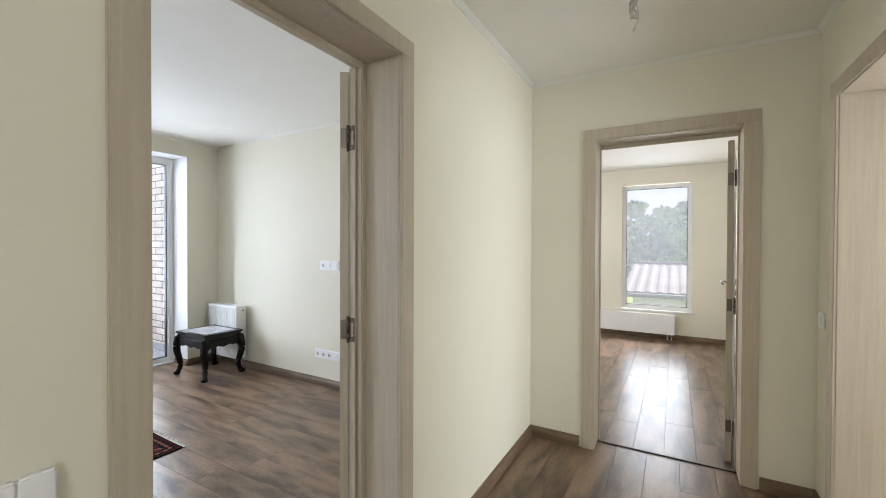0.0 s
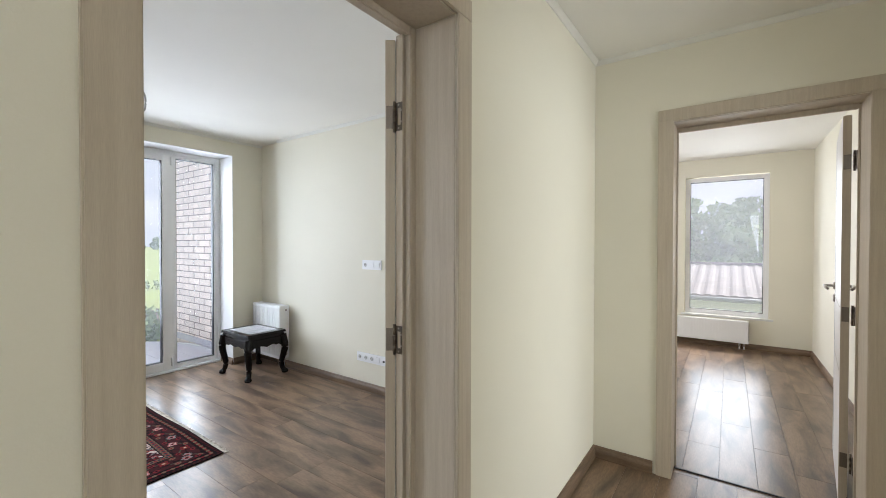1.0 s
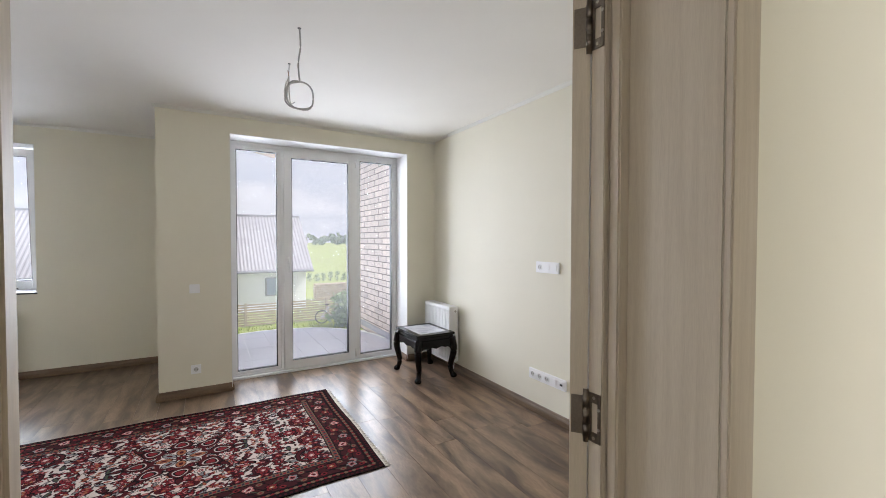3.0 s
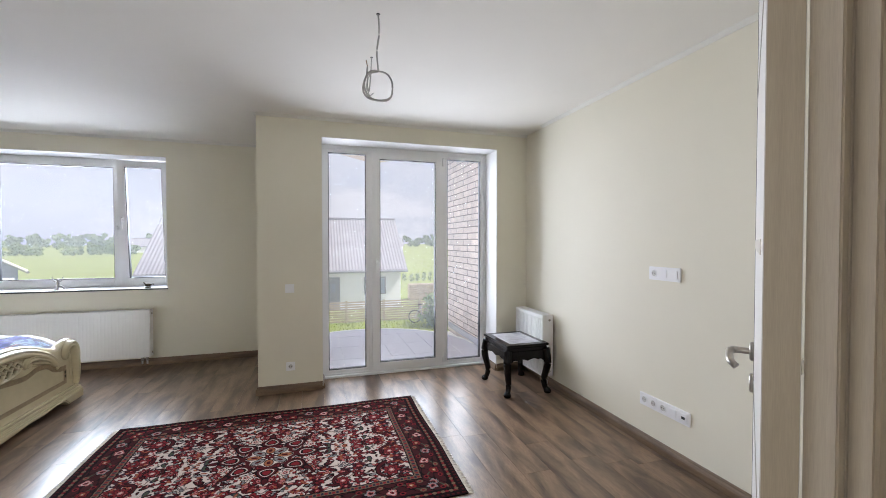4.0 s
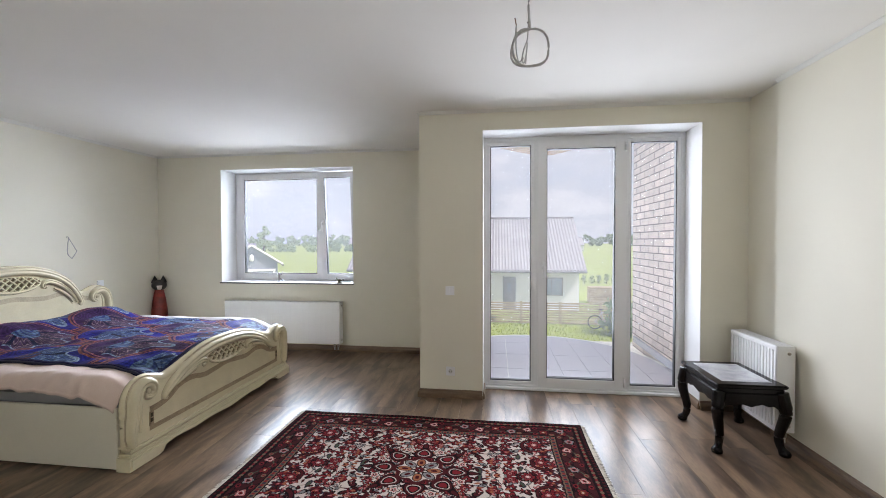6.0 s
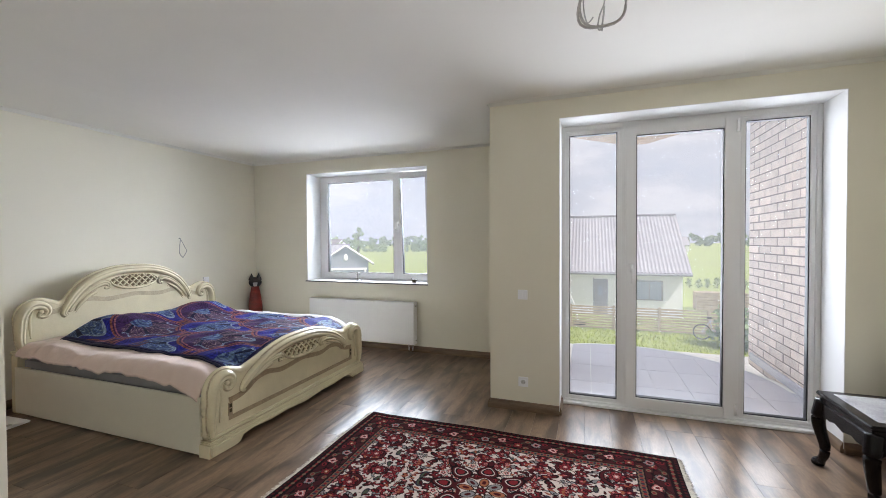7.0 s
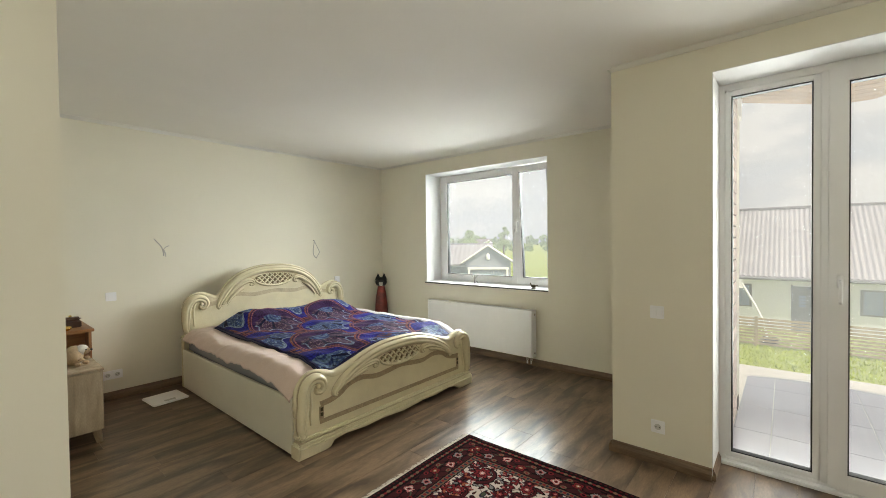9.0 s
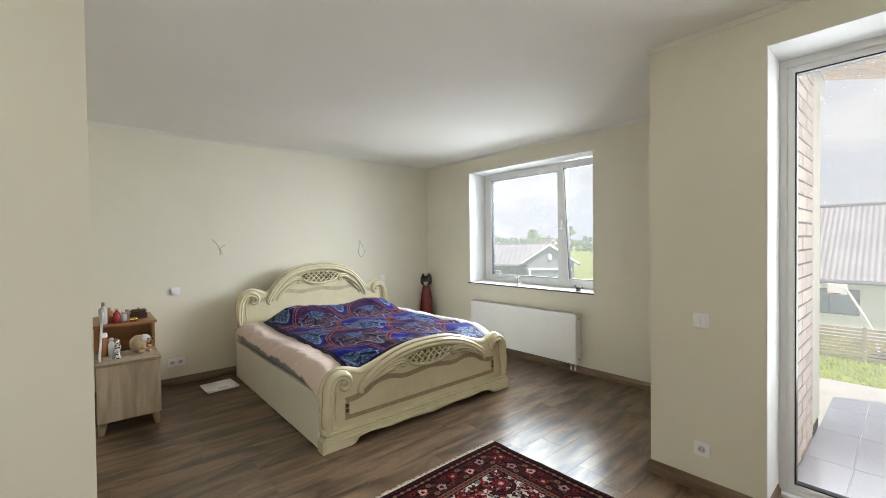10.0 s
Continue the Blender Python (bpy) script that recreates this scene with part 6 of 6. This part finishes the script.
# sky
bm = bmesh.new()
N, R = 72, 640
ringz = [-20, 0, 30, 70, 130, 210, 320, 460]
rows = [[bm.verts.new((R * math.cos(2 * math.pi * k / N), R * math.sin(2 * math.pi * k / N), z)) for k in range(N)] for z in ringz]
for r, s in zip(rows, rows[1:]):
    for k in range(N):
        bm.faces.new((r[k], r[(k + 1) % N], s[(k + 1) % N], s[k]))
bd = tagged(part("backdrop", bm, M_SKY, None, "", True), "bright broken cloud over pale blue sky", "sky", kind="structure")
bd.visible_shadow = False


def leaf_cloud(centres, radius, count, size, rng):
    """Many small leaf-sized flakes round the given centres."""
    c = np.array(centres)
    pick = rng.randint(len(c), size=count)
    d = rng.normal(size=(count, 3))
    d /= np.linalg.norm(d, axis=1)[:, None]
    r = np.asarray(radius)[pick][:, None] if np.ndim(radius) else radius
    p = c[pick] + d * r * (0.55 + 0.5 * rng.rand(count, 1)) * np.array([1, 1, 0.85])
    a, b = rng.normal(size=(count, 3)), rng.normal(size=(count, 3))
    a /= np.linalg.norm(a, axis=1)[:, None]
    b -= a * (a * b).sum(1)[:, None]
    b /= np.linalg.norm(b, axis=1)[:, None]
    s = size * (0.6 + 0.8 * rng.rand(count, 1))
    v = np.stack([p - a * s, p - b * s * 0.5, p + a * s, p + b * s * 0.5], 1).reshape(-1, 3)
    return v, np.arange(count * 4).reshape(-1, 4)


def foliage(name, v, f, material, parent=None):
    me = bpy.data.meshes.new(name)
    me.from_pydata(v.tolist(), [], f.tolist())
    me.materials.append(material)
    ob = new(name, me)
    if parent is not None:
        ob.parent = parent
    return ob


def tree(at, h, seed, label, material=M_LEAVES, spread=0.32, flakes=1500):
    rng = np.random.RandomState(seed)
    ob = thing("tree", label, "tree", at, group="trees beyond the garden")
    tr = bmesh.new()
    tube(smooth_curve([(0, 0, -0.2), (0.02 * h, 0, 0.25 * h), (-0.01 * h, 0.01 * h, 0.5 * h), (0, 0, 0.85 * h)], 4), [0.030 * h * (1 - 0.065 * i) for i in range(13)], tr, 7)
    cs, rs = [], []
    for i in range(11):
        z = h * rng.uniform(0.32, 0.95)
        a, r = rng.uniform(0, 6.28), h * spread * rng.uniform(0.25, 0.8) * (1.15 - z / h)
        e = (r * math.cos(a), r * math.sin(a), z)
        tube([(0, 0, z - 0.14 * h), (e[0] * 0.5, e[1] * 0.5, z - 0.05 * h), e], [0.012 * h, 0.008 * h, 0.003 * h], tr, 5)
        cs.append(e)
        rs.append(h * spread * rng.uniform(0.35, 0.62) * (1.25 - 0.8 * z / h))
    part("trunk", tr, M_BARK, ob, "", True)
    v, f = leaf_cloud(cs, rs, flakes, 0.028 * h, rng)
    foliage("crown", v, f, material, ob)
    return ob


# far tree lines west and north, as joined stands
def stand(name, label, x0, y0, x1, y1, h0, h1, n, flakes, size, seed, material=M_FARWOOD):
    rng = np.random.RandomState(seed)
    cs, rs = [], []
    for i in range(n):
        t = rng.rand()
        x, y = x0 + (x1 - x0) * t + rng.uniform(-9, 9), y0 + (y1 - y0) * t + rng.uniform(-9, 9)
        h = rng.uniform(h0, h1)
        for k in range(6):
            z = h * rng.uniform(0.15, 0.92)
            cs.append((x + rng.uniform(-1, 1) * h * 0.2, y + rng.uniform(-1, 1) * h * 0.2, GZ + z))
            rs.append(h * 0.22 * (1.2 - 0.7 * z / h))
    v, f = leaf_cloud(cs, rs, flakes, size, rng)
    tagged(foliage(name, v, f, material), label, "woods", kind="stuff")


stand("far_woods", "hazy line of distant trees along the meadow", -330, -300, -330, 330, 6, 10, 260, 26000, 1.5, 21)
stand("field_bushes", "light green bushes and small trees across the meadow", -150, -150, -165, 20, 2.2, 4.6, 150, 30000, 0.42, 22, M_FIELDTREE)
stand("north_woods", "dense mixed forest behind the neighbouring roof", -45, 62, 60, 60, 6.8, 11.0, 160, 95000, 0.5, 23, M_FIELDTREE)

for k, (x, y, h) in enumerate([(-62, -43, 7.0), (-95, -56, 8.5), (-88, -78, 7.5)]):
    tree((x, y, GZ), h, 40 + k, "leafy green tree standing in the meadow", M_FIELDTREE)


# ---------- neighbouring white house ----------
def gable_house(name, label, at, turn, length, depth, eave, ridge, wall_m, roof_m, over=0.55, openings=(), ribs=0.27, category="house"):
    """Long side along local x, front facing -y: walls, ribbed roof slopes, gutter and openings."""
    ob = thing(name, label, category, at, turn)
    hx, hy = length / 2, depth / 2
    mine = bmesh.new()
    out = [(-hy, 0), (hy, 0), (hy, eave), (0, ridge - 0.12), (-hy, eave)]
    a = [mine.verts.new((-hx, y, z)) for y, z in out]
    b = [mine.verts.new((hx, y, z)) for y, z in out]
    mine.faces.new(a[::-1])
    mine.faces.new(b)
    for k in range(5):
        mine.faces.new((a[k], a[(k + 1) % 5], b[(k + 1) % 5], b[k]))
    part("wall", mine, wall_m, ob)
    for s in (-1, 1):
        slope = math.hypot(hy + over, (ridge - eave) * (hy + over) / hy)
        ang = math.atan2(ridge - eave, hy)
        mine = bmesh.new()
        n = max(4, int((length + 2 * over) / ribs * 4))
        top = []
        for i in range(n + 1):
            x = -hx - over + (length + 2 * over) * i / n
            lift = 0.028 if i % 4 in (1, 2) else 0.0
            lo = (x, s * (hy + over), ridge - math.tan(ang) * (hy + over) + lift)
            hi = (x, 0, ridge + lift)
            top.append((mine.verts.new(lo), mine.verts.new(hi), mine.verts.new((lo[0], lo[1], lo[2] - 0.14 - lift)), mine.verts.new((hi[0], hi[1], hi[2] - 0.14 - lift))))
        for p, q in zip(top, top[1:]):
            mine.faces.new((p[0], q[0], q[1], p[1]))
            mine.faces.new((p[2], p[3], q[3], q[2]))
            mine.faces.new((p[0], p[2], q[2], q[0]))
        for e in (top[0], top[-1]):
            mine.faces.new((e[0], e[1], e[3], e[2]))
        part("roof", mine, roof_m, ob)
        part("gutter", tube([(-hx - over, s * (hy + over + 0.05), ridge - math.tan(ang) * (hy + over) - 0.10), (hx + over, s * (hy + over + 0.05), ridge - math.tan(ang) * (hy + over) - 0.10)], 0.07, None, 8), M_GREYDOOR, ob)
    part("ridge_cap", box(-hx - over, -0.14, ridge - 0.02, hx + over, 0.14, ridge + 0.09, 0.03), roof_m, ob)
    for kind, x, z0, w, h in openings:
        y = -hy
        if kind == "door":
            d = part("door", box(x - w / 2, y - 0.05, z0, x + w / 2, y + 0.02, z0 + h, 0.01), M_GREYDOOR, ob, "grey front door with a narrow light")
            for k in range(4):
                part("door_pane", box(x - 0.14, y - 0.062, z0 + h * 0.55 + k * 0.14, x + 0.08, y - 0.0505, z0 + h * 0.55 + k * 0.14 + 0.09), M_PANE, d)
            part("door_frame", box(x - w / 2 - 0.06, y - 0.03, z0, x - w / 2 - 0.001, y + 0.02, z0 + h + 0.06), M_GREYDOOR, d)
        else:
            wdw = part("window", box(x - w / 2 - 0.07, y - 0.03, z0 - 0.07, x + w / 2 + 0.07, y + 0.02, z0 + h + 0.07, 0.01), M_GREYDOOR if wall_m != M_GREYWALL else M_PVC, ob)
            m = 2 if w > 0.9 else 1
            for k in range(m):
                u0, u1 = x - w / 2 + k * w / m + 0.03, x - w / 2 + (k + 1) * w / m - 0.03
                part("pane", box(u0, y - 0.042, z0, u1, y - 0.0305, z0 + h), M_PANE, wdw)
    return ob


# local -y looks towards the balcony (world +x)
gable_house("white_house", "white rendered single-storey house with a grey ribbed metal roof", (-31.6, -1.05, GZ), 90, 14.6, 8.4, 2.85, 6.05, M_RENDER, M_ROOF, 0.4,
            [("door", 3.0, 0.0, 0.75, 2.1), ("window", 5.6, 1.0, 1.3, 1.0), ("window", 0.1, 1.05, 1.8, 1.0), ("window", -4.2, 1.0, 1.6, 1.0)], 0.20)
gable_house("grey_house", "blue-grey clad house with white trim and a pale roof", (-29.8, -23.4, GZ), 123, 10.0, 7.0, 2.75, 4.15, M_GREYWALL, M_ROOF, 0.45,
            [("window", -3.0, 0.9, 1.2, 1.1), ("window", 0.5, 0.9, 1.2, 1.1)], 0.4)
porch = gable_house("grey_porch", "blue-grey gabled porch with white posts and trim", (-30.0, -17.5, GZ), 33, 3.2, 3.5, 2.95, 4.12, M_GREYWALL, M_ROOF, 0.32, (), 0.4, "porch")
for s in (-1, 1):
    part("trim_board", tube([(1.95, s * 2.1, 2.72), (1.95, 0, 4.12)], 0.07, None, 6), M_PVC, porch, "white barge board")
    part("post", box(1.62, s * 1.5 - 0.07, 0, 1.78, s * 1.5 + 0.07, 2.2), M_PVC, porch)
part("lintel", box(1.62, -1.6, 2.2, 1.78, 1.6, 2.36), M_PVC, porch)
part("window", box(1.60, -1.2, 0.8, 1.66, 1.2, 2.0), M_PANE, porch)
part("wall_lamp", lathe([(0.10, 0), (0.16, 0.1), (0.13, 0.4), (0.04, 0.5)], (1.68, 0, 2.95), 12), M_PVC, porch, "white oval ornament", True)
gable_house("north_house", "pale house with a brown tiled roof", (9.2, 18.8, GZ), 0, 20.5, 8.0, 2.95, 3.62, M_RENDER, M_REDROOF, 0.3, [("window", -8.3, 0.9, 1.3, 1.1), ("window", -4.4, 0.9, 1.3, 1.1), ("window", 1.0, 0.9, 1.3, 1.1)], 0.32)
for k, (x, y, w, t) in enumerate([(-170, 20, 10, 80), (-182, 33, 9, 95), (-175, -118, 10, 70), (-190, -64, 9, 100)]):
    gable_house("far_house", "small pale house far across the meadow", (x, y, GZ), t, w, 7, 2.8, 5.6, M_RENDER, M_ROOF if k % 2 else M_REDROOF, 0.4, [("window", -2.0, 1.0, 1.2, 1.1), ("window", 2.0, 1.0, 1.2, 1.1)], 0.8)


# ---------- fence, hedge and yard things ----------
fence = thing("garden_fence", "pale horizontal-slat wooden garden fence", "fence", (-22.8, 0, GZ))
for i in range(15):
    y = -13.6 + i * 2.0
    part("post", box(-0.05, y - 0.06, 0, 0.05, y + 0.06, 1.22, 0.01), M_FENCE, fence)
    for k in range(9):
        z = 0.08 + k * 0.125
        if i < 14:
            part("slat", box(-0.012, y + 0.062, z, 0.012, y + 1.938, z + 0.085), M_FENCE, fence)

def clump_plant(name, label, at, h, w, seed, category, material=M_LEAVES, flakes=220, group=""):
    rng = np.random.RandomState(seed)
    ob = thing(name, label, category, at, group=group)
    part("stem", tube([(0, 0, -0.05), (0, 0, h * 0.7)], [0.03 * h, 0.01 * h], None, 6), M_BARK, ob)
    cs = [(rng.uniform(-1, 1) * w * 0.3 * (1.2 - z), rng.uniform(-1, 1) * w * 0.3 * (1.2 - z), h * z) for z in rng.uniform(0.12, 0.9, 9)]
    v, f = leaf_cloud(cs, w * 0.34, flakes, 0.075 * max(h, w), rng)
    foliage("leafage", v, f, material, ob)
    return ob


for i in range(20):
    clump_plant("thuja", "young green thuja in a garden row", (-44, 5.0 + i * 0.72, GZ), 1.0, 0.62, 60 + i, "hedge plant", M_FIELDTREE, 170, "thuja row")
clump_plant("bush", "leafy garden bush with pale flowers beside the fence", (-20.8, 6.9, GZ), 1.45, 1.9, 90, "bush", M_LEAVES, 900)
clump_plant("bush", "leafy garden bush beside the fence", (-20.4, 8.9, GZ), 2.0, 2.6, 91, "bush", M_LEAVES, 900)
shed = thing("wood_stack", "brown stacked boards beside the house", "wood stack", (-31, 9.0, GZ))
for k in range(7):
    part("board", box(-0.4, -1.4, 0.02 + k * 0.16, 0.4, 1.4, 0.16 + k * 0.16, 0.01), M_FENCE, shed)
# basketball stand
bs = thing("basketball_hoop", "white basketball stand with backboard in the yard", "basketball hoop", (-23.7, 0.0, GZ))
part("pole", tube(smooth_curve([(0, 0.75, 0.05), (0, 0.55, 1.0), (0, -0.05, 2.30), (0, -0.20, 2.5)], 5), 0.04, None, 8), M_PVC, bs, "", True)
part("backboard", box(-0.03, -0.65, 2.25, 0.03, -0.1, 2.65, 0.01), M_PLASTIC, bs)
part("hoop", tube([(0.26 + 0.20 * math.cos(a), -0.45 + 0.20 * math.sin(a), 2.28) for a in [2 * math.pi * i / 20 for i in range(20)]], 0.02, None, 6, True), M_CAT, bs)
part("base", box(-0.4, 0.5, 0.02, 0.4, 1.1, 0.2, 0.04), M_DARK, bs)
# bicycle leaning by the fence
bk = thing("bicycle", "grey bicycle lying against the garden fence", "bicycle", (-21.9, 6.45, GZ + 0.02), 90)
for x in (-0.52, 0.52):
    wh = part("wheel", tube([(x + 0.33 * math.cos(a), 0, 0.35 + 0.33 * math.sin(a)) for a in [2 * math.pi * i / 24 for i in range(24)]], 0.025, None, 6, True), M_DARK, bk)
    for i in range(6):
        a = math.pi * i / 6
        part("spoke", tube([(x - 0.31 * math.cos(a), 0, 0.35 - 0.31 * math.sin(a)), (x + 0.31 * math.cos(a), 0, 0.35 + 0.31 * math.sin(a))], 0.005, None, 4), M_STEEL, wh)
for a, b in (((-0.52, 0.35), (-0.12, 0.36)), ((-0.52, 0.35), (-0.2, 0.85)), ((-0.12, 0.36), (-0.22, 0.95)), ((-0.2, 0.83), (0.36, 0.88)), ((-0.12, 0.36), (0.36, 0.84)), ((0.52, 0.35), (0.34, 0.98))):
    part("frame_tube", tube([(a[0], 0, a[1]), (b[0], 0, b[1])], 0.02, None, 6), M_PEWTER, bk)
part("saddle", box(-0.34, -0.06, 0.95, -0.12, 0.06, 1.0, 0.02), M_DARK, bk)
part("handlebar", tube([(0.34, -0.28, 1.0), (0.36, 0, 0.98), (0.34, 0.28, 1.0)], 0.015, None, 6), M_PEWTER, bk)

# grass blades on the strip before the fence
rng = np.random.RandomState(31)
N = 9000
gx, gy = rng.uniform(-22.7, -19.45, N), rng.uniform(-9, 16, N)
hgt, wob = rng.uniform(0.05, 0.16, N), rng.normal(0, 0.05, (N, 2))
base = np.stack([gx, gy, np.full(N, GZ)], 1)
w = np.stack([rng.uniform(-0.025, 0.025, N), rng.uniform(-0.025, 0.025, N), np.zeros(N)], 1)
tip = base + np.stack([wob[:, 0], wob[:, 1], hgt], 1)
v = np.stack([base - w, base + w, tip], 1).reshape(-1, 3)
tagged(foliage("lawn_grass", v, np.arange(N * 3).reshape(-1, 3), M_LAWN), "bright green lawn grass before the fence", "grass", kind="stuff")
